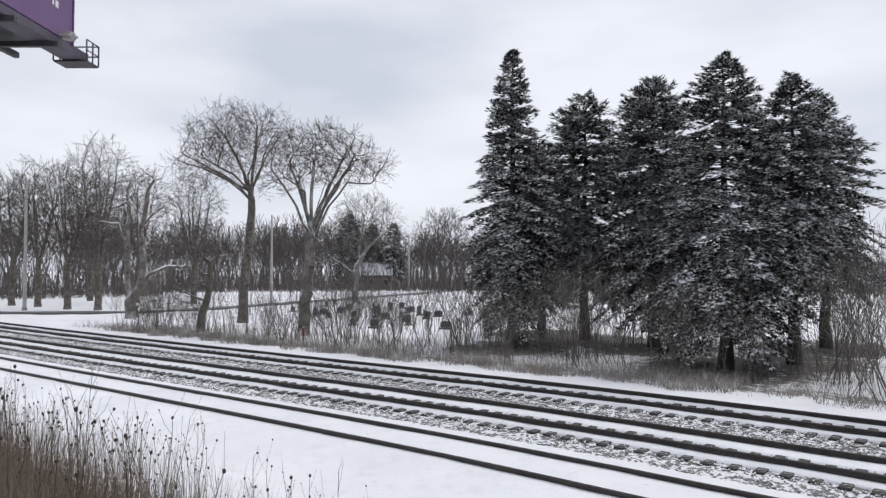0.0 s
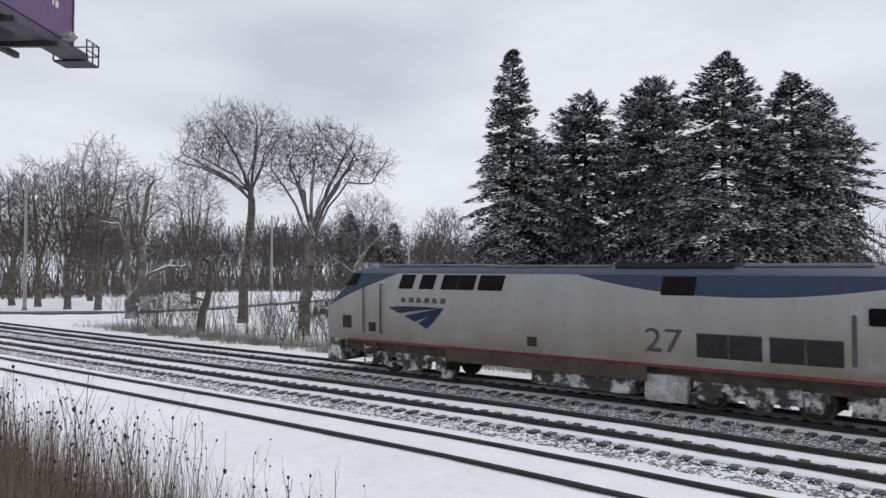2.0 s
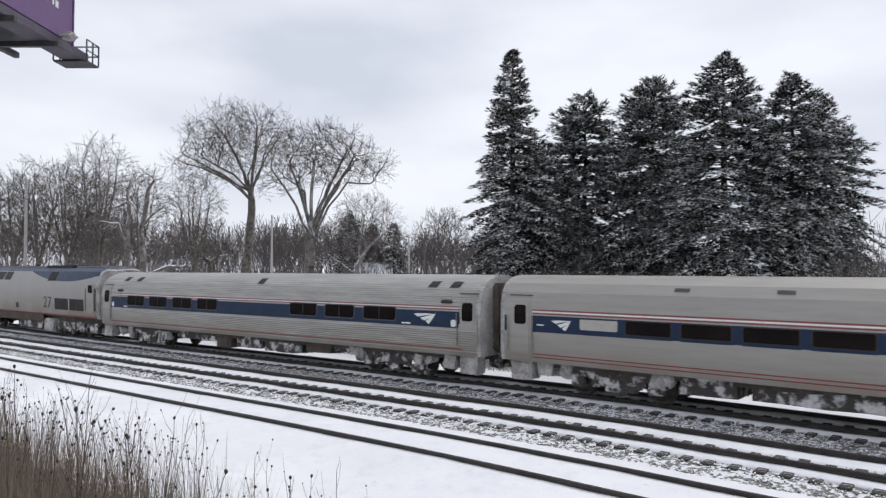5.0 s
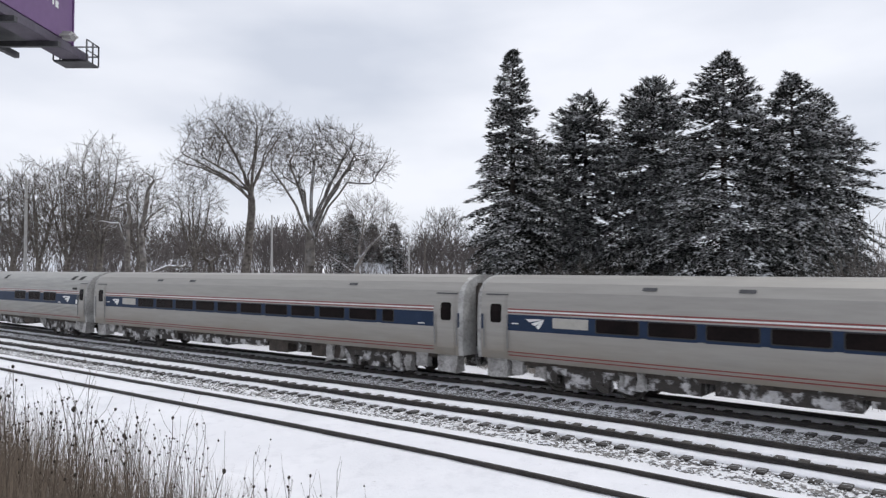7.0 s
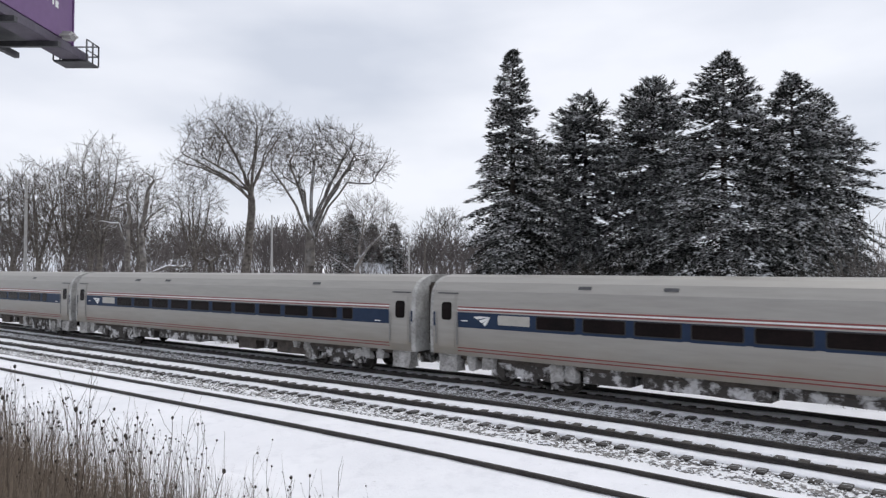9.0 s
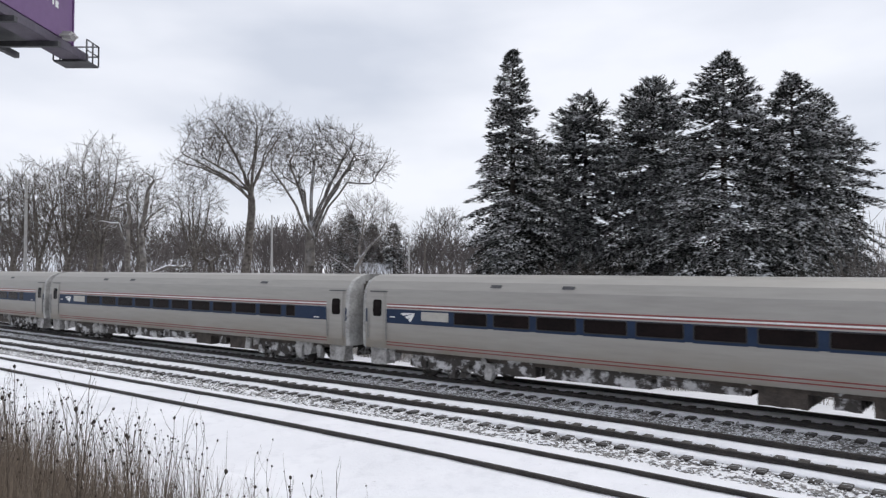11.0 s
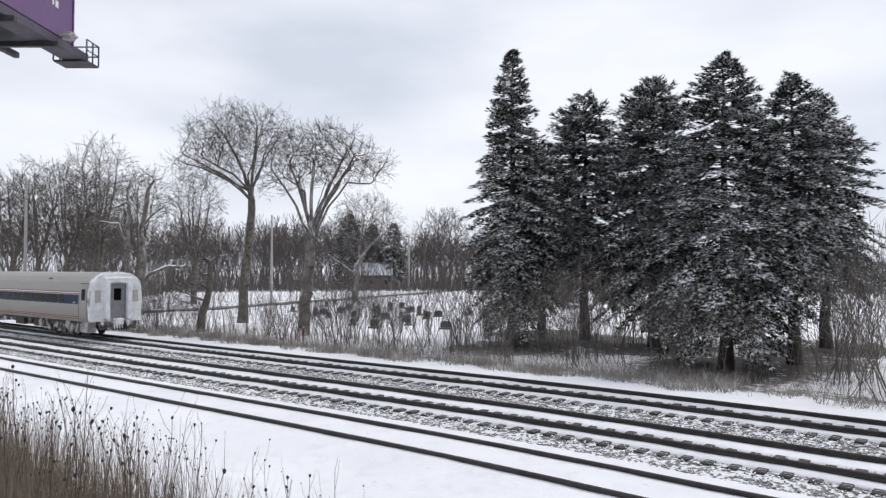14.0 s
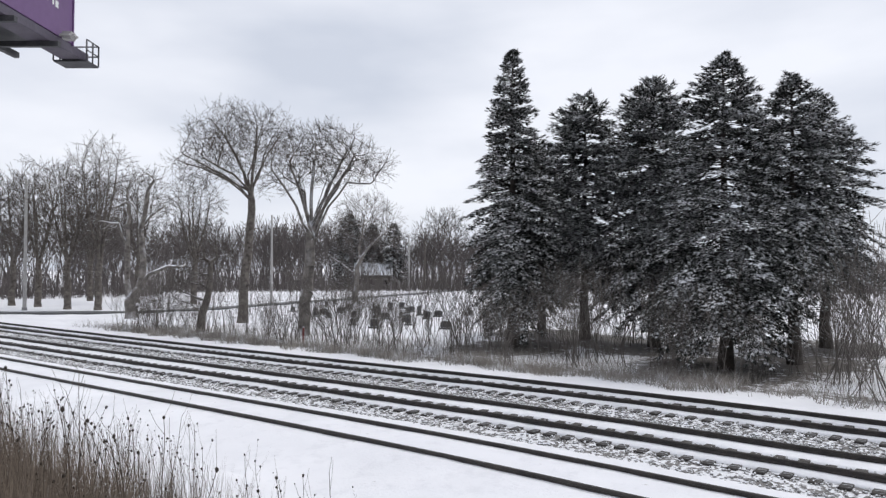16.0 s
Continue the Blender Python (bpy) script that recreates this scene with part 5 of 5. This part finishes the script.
def smooth_coach(seed):
    car = empty("smooth_coach", "grey aluminium coach with a blue window band and red stripes", "railway coach", "passenger train")
    pr = HORIZON_PROFILE
    body = part("body", loft([ring(pr, 0.48, 0.97), ring(pr, 0.58), ring(pr, 9.0), ring(pr, 17.0), ring(pr, 25.76), ring(pr, 25.86, 0.97)]), M_ALU, car)
    body.data.shade_smooth()
    body.data.set_sharp_from_angle(angle=radians(12))
    for side in (-1, 1):
        part("blue_band", band(pr, 1.76, 24.62, 1.98, 2.52, 0.006, side), M_NAVY, car)
        for z in (2.57, 2.68):
            part("red_stripe", band(pr, 1.76, 24.62, z, z + 0.04, 0.007, side), M_RED, car)
        part("white_stripe", band(pr, 1.76, 24.62, 2.625, 2.665, 0.007, side), M_WHITE, car)
        for z in (1.13, 1.24):
            part("red_stripe", band(pr, 1.76, 24.62, z, z + 0.035, 0.007, side), M_RED, car)
        swoosh(car, pr, 2.48, 3.20, 2.07, 2.42, M_WHITE, side)
        part("tan_panel", on_side(pr, outline(3.52, 4.80, 2.14, 2.47, 0.03), 0.014, side), M_TAN, car)
        for i in range(10):
            x0 = 5.08 + i * 1.706
            rim = part("window_frame", on_side(pr, outline(x0 - 0.04, x0 + 1.42, 2.06, 2.51, 0.06), 0.012, side), M_BLACK, car)
            part("window", on_side(pr, outline(x0, x0 + 1.38, 2.09, 2.48, 0.05), 0.018, side), M_GLASS, rim)
            part("sill", on_side(pr, outline(x0 + 1.44, x0 + 1.66, 1.95, 2.0, 0.0), 0.014, side), M_ALU, rim)
        rim = part("window_frame", on_side(pr, outline(22.15, 22.74, 2.04, 2.53, 0.06), 0.012, side), M_BLACK, car)
        part("window", on_side(pr, outline(22.19, 22.70, 2.08, 2.49, 0.05), 0.018, side), M_GLASS, rim)
        part("marking_bar", on_side(pr, outline(23.9, 24.2, 2.05, 2.09, 0.0), 0.010, side, 0), M_WHITE, car)
        part("marking_bar", on_side(pr, outline(1.92, 2.2, 2.2, 2.24, 0.0), 0.010, side, 0), M_WHITE, car)
        for x in (6.5, 9.3, 20.2):
            part("roof_vent", on_side(pr, outline(x, x + 0.45, 3.40, 3.50, 0.02), 0.02, side), M_DARKSTEEL, car)
        for x in (0.63, 25.69):
            part("blue_strip", on_side(pr, outline(x, x + 0.08, 1.98, 2.5, 0.0), 0.008, side), M_NAVY, car)
    vestibule(car, pr, 0.92, 1.62)
    vestibule(car, pr, 24.84, 25.54)
    gangway(car, 0.05, 0.50)
    for k, x in enumerate((0.44, 25.72)):
        end_smear(car, pr, x, x + 0.18, seed + k)
    common_underside(car, seed)
    underside_snow(car, seed)
    for x0, x1, z0, mat in ((6.6, 8.2, 0.45, M_CAKED), (8.6, 12.2, 0.48, M_CAKED), (12.4, 15.0, 0.62, M_CAKED), (15.2, 16.4, 0.42, M_UNDER), (17.0, 17.6, 0.5, M_CAKED), (17.9, 19.9, 0.40, M_UNDER)):
        gear_box(car, "equipment_box", x0, x1, z0, 0.98, mat, x0 + seed)
    return car


def rear_end(car):
    """The open, snow-plastered back of the last coach."""
    pr = HORIZON_PROFILE
    ends = loft([ring(pr, 25.72, 1.012), ring(pr, 25.89, 0.995), ring(pr, 25.97, 0.93, 3.74)])
    bmesh.ops.subdivide_edges(ends, edges=ends.edges[:], cuts=3, use_grid_fill=True)
    part("end_snow", lumpy(ends, 0.05, 2.6, 8), M_SNOWCAKE, car, "thick white snow plastered on the end")
    for s in (-1, 1):
        bm = box_bm(25.89, 26.29, min(s * 0.52, s * 0.78), max(s * 0.52, s * 0.78), 1.1, 3.35, 0.04)
        bmesh.ops.subdivide_edges(bm, edges=bm.edges[:], cuts=3, use_grid_fill=True)
        part("diaphragm_post", lumpy(bm, 0.05, 3.0, 3 + s), M_SNOWCAKE, car)
        part("end_window", box_bm(25.97, 26.01, min(s * 0.95, s * 1.3), max(s * 0.95, s * 1.3), 2.1, 2.8, 0.02), M_TAN, car)
    bm = box_bm(25.89, 26.29, -0.8, 0.8, 3.2, 3.55, 0.06)
    bmesh.ops.subdivide_edges(bm, edges=bm.edges[:], cuts=3, use_grid_fill=True)
    part("diaphragm_head", lumpy(bm, 0.06, 3.0, 6), M_SNOWCAKE, car)
    part("end_door", box_bm(25.95, 26.03, -0.5, 0.5, 1.15, 3.2, 0.02), M_ROOF, car, "dark recessed end door")
    part("door_window", box_bm(26.04, 26.06, -0.22, 0.22, 2.2, 2.9, 0.01), M_GLASS, car)
    for y, z0, z1 in ((0.0, 0.55, 1.15), (0.75, 0.5, 1.0), (-0.75, 0.5, 1.0)):
        bm = box_bm(25.77, 26.32, y - 0.28, y + 0.28, z0, z1, 0.05)
        bmesh.ops.subdivide_edges(bm, edges=bm.edges[:], cuts=3, use_grid_fill=True)
        part("buffer_gear", lumpy(bm, 0.10, 3.0, y), M_CAKED if y else M_SNOWCAKE, car)
    bm = bmesh.new()
    for i in range(6):
        rod(bm, (26.27, -0.4 + i * 0.16, 0.9), (26.37, -0.35 + i * 0.15, 0.45), 0.03, 5)
    part("hose", bm, M_BLACK, car)


COACH, LOCO = 26.0, 21.03


def joint(t):
    """Where the coupling behind the locomotive stands at t seconds."""
    return 24.1676 - 12.20808 * t - 0.0698687 * t ** 2 - 0.00479571 * t ** 3 + 0.000093687 * t ** 4


LOCOMOTIVE = locomotive()
TRAIN = [(LOCOMOTIVE, 0.0, -LOCO)]
TRAIN.append((fluted_coach(), 0.0, COACH))
for number in range(4):
    coach = smooth_coach(300 + 37 * number)
    TRAIN.append((coach, COACH * (number + 1), COACH))
    if number == 3:
        rear_end(coach)
    else:
        gangway(coach, 25.82, 26.02)


# ---------------------------------------------------------------- road, poles, graveyard, house
def make_road():
    pts = [(-150, -5.0), (-115, 13.0), (-90, 25.8), (-80.5, 32.5), (-74.0, 36.4), (-69.6, 41.0), (-68.5, 46.3), (-69.0, 53.0), (-71.2, 63.0), (-73.2, 77.0), (-77.4, 95.0), (-82, 112.0), (-90, 135.0)]
    bm = bmesh.new()
    rows = []
    for i in range(len(pts)):
        a, b = Vector(pts[max(i - 1, 0)]), Vector(pts[min(i + 1, len(pts) - 1)])
        d = (b - a).normalized()
        n = Vector((-d.y, d.x))
        row = []
        for w, dz in ((-1.6, -0.1), (-1.5, 0.10), (0.0, 0.13), (1.5, 0.10), (1.6, -0.1)):
            q = Vector(pts[i]) + n * w
            row.append(bm.verts.new((q.x, q.y, ground_z(pts[i][0], pts[i][1]) + dz)))
        rows.append(row)
    for a, b in zip(rows, rows[1:]):
        for i in range(4):
            bm.faces.new((a[i], b[i], b[i + 1], a[i + 1]))
    bmesh.ops.recalc_face_normals(bm, faces=bm.faces[:])
    me = bpy.data.meshes.new("road")
    bm.to_mesh(me)
    bm.free()
    me.materials.append(M_ROAD)
    tagged(new("road", me), "narrow cleared dark asphalt road through the snow", "road", kind="structure")


def pole(x, y, h, r, label, arm=0.0, name="utility_pole", material=None):
    p = empty(name, label, "pole", "poles")
    p.matrix_basis = pose(x, y, ground_z(x, y))
    bm = bmesh.new()
    rod(bm, (0, 0, -0.3), (0, 0, h), r, 10, r * 0.7)
    part("shaft", bm, material or M_POLE, p)
    bm = bmesh.new()
    rod(bm, (0, 0, -0.1), (0, 0, 0.35), r * 1.5, 10, r * 1.3)
    part("base_collar", bm, M_GALV, p)
    if arm:
        bm = bmesh.new()
        rod(bm, (-arm * 0.78, arm * 0.62, h - 0.05), (arm * 0.4, -arm * 0.3, h + 0.12), 0.05)
        part("arm", bm, M_GALV, p)
        for k in (-0.78, 0.4):
            part("lamp_head", box_bm(arm * k - 0.28, arm * k + 0.28, -arm * k * 0.8 - 0.16, -arm * k * 0.8 + 0.16, h - 0.02, h + 0.14, 0.04, 2), M_POLE, p)
    return p


def marker_post(x, y, h, material, label):
    p = empty("marker_post", label, "post", "marker posts")
    p.matrix_basis = pose(x, y, ground_z(x, y), 1.5, 2.0, 20)
    part("post", box_bm(-0.05, 0.05, -0.05, 0.05, -0.2, h, 0.015, 2), material, p)
    part("cap", box_bm(-0.06, 0.06, -0.06, 0.06, h, h + 0.05, 0.02, 2), M_ROOFSNOW, p, "cap of snow")


def make_gravestones():
    """Headstones of three shapes on low plinths, each with a cap of snow."""
    kinds = []
    for k, (w, h) in enumerate(((0.62, 0.70), (0.46, 0.6), (0.8, 0.6), (0.42, 0.9))):
        g = empty("gravestone", "dark granite headstone capped with snow", "gravestone", "graveyard")
        pts = outline(-w / 2, w / 2, 0.12, h, 0.14 if k != 1 else 0.26)
        bm = bmesh.new()
        a = [bm.verts.new((u, -0.11, z)) for u, z in pts]
        b = [bm.verts.new((u, 0.11, z)) for u, z in pts]
        bm.faces.new(a), bm.faces.new(b[::-1])
        for i in range(len(pts)):
            bm.faces.new((a[i], b[i], b[(i + 1) % len(pts)], a[(i + 1) % len(pts)]))
        bmesh.ops.recalc_face_normals(bm, faces=bm.faces[:])
        part("headstone", bm, M_GRAVE, g)
        part("plinth", box_bm(-w / 2 - 0.1, w / 2 + 0.1, -0.2, 0.2, -0.15, 0.15, 0.02), M_GRAVE, g)
        part("snow_cap", lumpy(box_bm(-w / 2 + 0.08, w / 2 - 0.08, -0.12, 0.12, h - 0.02, h + 0.07, 0.03, 2), 0.02, 6), M_ROOFSNOW, g)
        kinds.append(g)
    rnd = random.Random(17)
    spots = []
    for row in range(7):
        for col in range(9):
            x = -31.0 - col * 2.9 + row * -1.6 + rnd.uniform(-0.9, 0.9)
            y = 40.5 + row * 3.4 + col * 0.5 + rnd.uniform(-0.6, 0.6)
            if rnd.random() < 0.5:
                spots.append((x, y))
    for i, (x, y) in enumerate(spots):
        m = pose(x, y, ground_z(x, y), rnd.uniform(-3, 3), rnd.uniform(-3, 3), 35 + rnd.uniform(-8, 8))
        if i < 4:
            kinds[i].matrix_basis = m
        else:
            copy_thing(kinds[rnd.randrange(4)], m)


def house(x, y, w, depth, wall_h, roof_h, turn, label):
    h = empty("house", label, "house", "far buildings")
    h.matrix_basis = pose(x, y, ground_z(x, y), 0, 0, turn)
    part("wall", box_bm(-w / 2, w / 2, -depth / 2, depth / 2, -0.3, wall_h), M_WALL, h, "dark brown siding")
    e = 0.45
    gable = loft([[(s * w / 2, -depth / 2, wall_h), (s * w / 2, depth / 2, wall_h), (s * w / 2, 0, wall_h + roof_h - 0.12)] for s in (-1, 1)])
    part("gable", gable, M_WALL, h)
    top = wall_h + roof_h
    low = wall_h - 0.18
    roof = loft([[(s * (w / 2 + e), -depth / 2 - e, low), (s * (w / 2 + e), 0, top), (s * (w / 2 + e), depth / 2 + e, low), (s * (w / 2 + e), depth / 2 + e, low + 0.16), (s * (w / 2 + e), 0, top + 0.2), (s * (w / 2 + e), -depth / 2 - e, low + 0.16)] for s in (-1, 1)])
    rf = part("roof", roof, M_ROOFSNOW, h, "snow-covered pitched roof")
    part("chimney", box_bm(w * 0.2, w * 0.2 + 0.6, -0.3, 0.3, wall_h + roof_h * 0.5, top + 0.7, 0.02), M_WALL, rf)
    for i in range(3):
        cx = -w / 2 + w * (i + 0.5) / 3
        win = part("window", box_bm(cx - 0.5, cx + 0.5, -depth / 2 - 0.02, -depth / 2 + 0.05, 1.0, 2.2), M_GLASS, h)
        part("frame", box_bm(cx - 0.6, cx + 0.6, -depth / 2 - 0.05, -depth / 2 + 0.03, 0.92, 1.02), M_WHITE, win)
        part("lintel", box_bm(cx - 0.6, cx + 0.6, -depth / 2 - 0.05, -depth / 2 + 0.03, 2.2, 2.3), M_WHITE, win)


def shed(x, y):
    s = empty("shed", "small pale shed with a rounded snowy top", "shed", "far buildings")
    s.matrix_basis = pose(x, y, ground_z(x, y), 0, 0, 40)
    prof = [(1.5 * math.cos(a), 2.0 * math.sin(a) + 0.3) for a in np.linspace(0, math.pi, 11)]
    rings = [[(px, yy, pz) for px, pz in prof] + [(-1.5, yy, -0.2), (1.5, yy, -0.2)] for yy in (-2.0, 2.0)]
    part("shell", loft(rings), M_POLE, s)
    part("door", box_bm(-0.5, 0.5, -2.05, -1.98, 0.0, 1.7), M_UNDER, s)


# ---------------------------------------------------------------- billboard
def make_billboard():
    """A steel billboard on a tube over the near bank: panel, apron, catwalk with railing, lamp, torsion tube and column."""
    b = empty("billboard", "purple billboard on a steel frame with a railed catwalk", "billboard")
    b.matrix_basis = pose(-19.81, 9.70, 10.19, 0, 0, 36.0)
    # own space: -y runs back towards the column, +y past the far end, +x faces the tracks' near side
    part("panel", box_bm(-0.12, 0.0, -14.0, 0.0, 0.10, 4.4, 0.01), M_PURPLE, b, "purple printed panel")
    part("back_panel", box_bm(-2.1, -1.98, -14.0, 0.0, 0.10, 4.4, 0.01), M_PURPLE, b)
    part("soffit", box_bm(-1.98, -0.12, -14.0, 0.0, 0.02, 0.10, 0.01), M_DARKSTEEL, b)
    part("end_trim", box_bm(-0.14, 0.03, 0.0, 0.05, 0.05, 4.45, 0.005), M_PURPLE, b)
    part("apron", box_bm(-0.62, -0.02, -14.0, 0.95, -0.15, 0.09, 0.01), M_APRON, b, "dull purple-grey box beam under the panel")
    part("beam", box_bm(-1.60, -1.45, -14.0, 0.0, -0.30, -0.14, 0.01), M_DARKSTEEL, b)
    for y in (-1.0, -2.9, -4.8, -6.7):
        part("bracket", box_bm(-1.35, 0.20, y - 0.07, y + 0.07, -0.30, -0.155, 0.01), M_DARKSTEEL, b)
    walk_deck = part("catwalk", box_bm(-0.85, 0.10, 0.60, 1.3, -0.215, -0.16, 0.005), M_DARKSTEEL, b, "dark steel grating")
    for y in (0.60, 0.95, 1.3):
        for x in (-0.85, 0.10):
            bm = bmesh.new()
            rod(bm, (x, y, -0.18), (x, y, 0.42), 0.022)
            part("post", bm, M_DARKSTEEL, walk_deck)
    for z in (0.42, 0.12):
        for a, c in (((-0.85, 1.3), (0.10, 1.3)), ((0.10, 0.60), (0.10, 1.3)), ((-0.85, 0.60), (-0.85, 1.3))):
            bm = bmesh.new()
            rod(bm, (*a, z), (*c, z), 0.02)
            part("rail", bm, M_DARKSTEEL, walk_deck)
    lamp = lumpy(box_bm(0.05, 0.45, -0.85, -0.45, 0.00, 0.20, 0.08, 3), 0.0, 1)
    part("flood_lamp", lamp, M_POLE, b, "pale flood lamp housing")
    bm = bmesh.new()
    rod(bm, (-1.25, -14.0, -0.62), (-1.25, -1.9, -0.62), 0.27, 24)
    part("torsion_tube", bm, M_APRON, b, "thick dull purple steel tube")
    bm = bmesh.new()
    rod(bm, (-1.0, -9.0, -11.5), (-1.0, -9.0, -0.4), 0.5, 24)
    part("column", bm, M_GALV, b, "steel column standing on the bank")
    for i, (y0, y1, z0, z1) in enumerate(((-2.35, -2.15, 0.98, 1.14), (-2.05, -1.90, 0.95, 1.11), (-1.84, -1.62, 0.92, 1.08), (-1.55, -1.42, 0.90, 1.06), (-1.36, -1.2, 0.87, 1.03), (-1.02, -0.95, 0.84, 1.02), (-0.88, -0.74, 0.82, 1.0))):
        part("lettering_bar", box_bm(0.0, 0.012, y0, y1, z0, z1), M_WHITE, b)


# ---------------------------------------------------------------- weeds on the near bank
WEEDS = []


def make_weeds():
    rnd = random.Random(41)
    kinds = []
    for k in range(12):
        plant = empty("dead_weed", "dead brown weed stalk with dark seed heads", "weed", "weeds on the near bank")
        segs, heads = [], []
        p, d, r = Vector((0, 0, -0.05)), Vector((rnd.gauss(0, 0.08), rnd.gauss(0, 0.08), 1)).normalized(), rnd.uniform(0.0032, 0.006)
        n = 8
        for i in range(n):
            q = p + d * (1.0 / n)
            segs.append((p.copy(), q.copy(), r, r * 0.9))
            p, r = q, r * 0.9
            d = (d + Vector((rnd.gauss(0, 0.05), rnd.gauss(0, 0.05), 0.02))).normalized()
            if i > 2 and rnd.random() < 0.75:
                a = rnd.uniform(0, 6.28)
                e = (d + Vector((math.cos(a), math.sin(a), 0)) * rnd.uniform(0.3, 0.7)).normalized()
                L = rnd.uniform(0.10, 0.26)
                m1 = p + e * L * 0.5
                tip = m1 + (e + Vector((0, 0, 0.6))).normalized() * L * 0.5
                segs.append((p.copy(), m1, r * 0.6, r * 0.5))
                segs.append((m1, tip, r * 0.5, r * 0.4))
                if rnd.random() < (0.75 if k < 8 else 0.2):
                    heads.append((tip, rnd.uniform(0.005, 0.009)))
        if k < 9:
            heads.append((p, rnd.uniform(0.008, 0.013)))
        part("stalk", tube_mesh("stalk", segs, M_WEED, 5, 0.003), None, plant)
        for c, s in heads:
            bm = bmesh.new()
            bmesh.ops.create_icosphere(bm, subdivisions=1, radius=s, matrix=Matrix.Translation(c) @ Matrix.Diagonal((1, 1, 1.35, 1)))
            part("seed_head", lumpy(bm, s * 0.35, 90, c.x), M_HEAD, plant)
        kinds.append(plant)
    for i in range(300):
        x = -1.9 - 9.6 * rnd.random()
        near = min(1.0, max(0.0, (-x - 1.8) / 3.2))
        y = rnd.uniform(2.2, 4.4) if i % 4 else rnd.uniform(1.6, 2.6)
        h = rnd.uniform(0.80, 1.22) * (0.66 + 0.32 * near) * (1.25 if i % 11 == 0 else 1)
        m = pose(x, y, ground_z(x, y), rnd.gauss(0, 4), rnd.gauss(0, 4), rnd.uniform(0, 360))
        if i < len(kinds):
            w = kinds[i]
            w.matrix_basis = m
        else:
            w = copy_thing(kinds[rnd.randrange(len(kinds))], m)
        w.scale = (h, h, h)
        WEEDS.append((w, m, rnd.uniform(0, 6.28), rnd.uniform(0.5, 1.2)))
    rng = np.random.default_rng(77)
    n = 21000
    x = rng.uniform(-16, -2.0, n)
    y = rng.uniform(0.8, 4.2, n)
    z = np.array([ground_z(a, b) for a, b in zip(x, y)])
    h = rng.uniform(0.2, 1.08, n) * np.clip((-x - 1.2) / 4.2, 0.25, 0.92)
    a = rng.uniform(0, 6.28, n)
    w = rng.uniform(0.002, 0.006, n)
    lean = rng.normal(0, 0.17, (n, 2)) * h[:, None]
    b0 = np.stack([x - np.cos(a) * w, y - np.sin(a) * w, z - 0.03], -1)
    b1 = np.stack([x + np.cos(a) * w, y + np.sin(a) * w, z - 0.03], -1)
    b2 = np.stack([x - np.sin(a) * w, y + np.cos(a) * w, z - 0.03], -1)
    tip = np.stack([x + lean[:, 0], y + lean[:, 1], z + h], -1)
    v = np.stack([b0, b1, b2, tip], 1).reshape(-1, 3)
    f = np.array([(0, 1, 3), (1, 2, 3), (2, 0, 3)])[None] + (np.arange(n) * 4)[:, None, None]
    me = tri_mesh("bank_grass", v, f.reshape(-1, 3), M_WEED)
    tagged(new("bank_grass", me), "tangle of dead brown grass on the near bank", "grass", kind="stuff")


make_road()
pole(-83.9, 36.3, 14.3, 0.20, "tall pale light pole by the road with a cross arm", 1.2, "light_pole")
pole(-68.5, 58.1, 11.2, 0.16, "plain pale pole by the graveyard road")
pole(-90.6, 112.4, 11.1, 0.18, "plain pale pole far along the road")
pole(-88.0, 114.3, 10.3, 0.18, "dark wooden pole far along the road", 0.0, "utility_pole", M_BARK)
marker_post(-47.5, 32.0, 0.95, M_WHITE, "white marker post in dry grass by the tracks")
marker_post(-33.3, 30.8, 1.05, M_RED, "faded red and white marker post by the tracks")
make_gravestones()
house(-104.3, 117.0, 7.5, 6.0, 3.2, 2.4, 40, "dark house with a snow-covered roof beyond the graveyard")
shed(-99.8, 119.0)
make_billboard()
make_weeds()


# ---------------------------------------------------------------- what moves
def motions():
    times = [i * 0.5 for i in range(33)]
    for car, start, length in TRAIN:
        rows = []
        for t in times:
            # both bogies stand on the line of the track
            first, second = (4.55, 21.45) if length > 0 else (-16.2, -3.9)
            x0 = joint(t) + start
            a, b = (Vector((x0 + q, line_y(x0 + q))) for q in (first, second))
            d = (b - a).normalized()
            o = (a + b) / 2 - d * (first + second) / 2
            rows.append((t, pose(o.x, o.y, 0.0, 0, 0, math.degrees(math.atan2(d.y, d.x)))))
        walk(car, rows)
    # wheels roll with the train
    for wheels, x in WHEELSETS:
        rows = []
        for i in range(16 * FPS + 1):
            t = i / FPS
            angle = math.degrees((joint(t) - joint(0)) / WHEEL_R)
            rows.append((t, pose(x, 0, WHEEL_R, 0, angle, 0)))
        walk(wheels, rows)
    # weeds sway, and bend in a gust at the end
    gust = ((0, 0.4), (2, -0.3), (4, 0.5), (7, 0.3), (9, 0.4), (12, 0.5), (12.5, -0.6), (13.5, 0.0), (14.5, -1.2), (15.2, -2.2), (16, -4.2))
    for plant, m, phase, ease in WEEDS:
        rows = []
        for i in range(33):
            t = i * 0.5
            lean = float(np.interp(t, [g[0] for g in gust], [g[1] for g in gust])) * ease + 0.45 * math.sin(2.1 * t + phase)
            place = Matrix.Translation(m.translation)
            rows.append((t, place @ Matrix.Rotation(radians(lean), 4, Vector((-0.63, 0.78, 0))) @ place.inverted() @ m))
        walk(plant, rows)


motions()
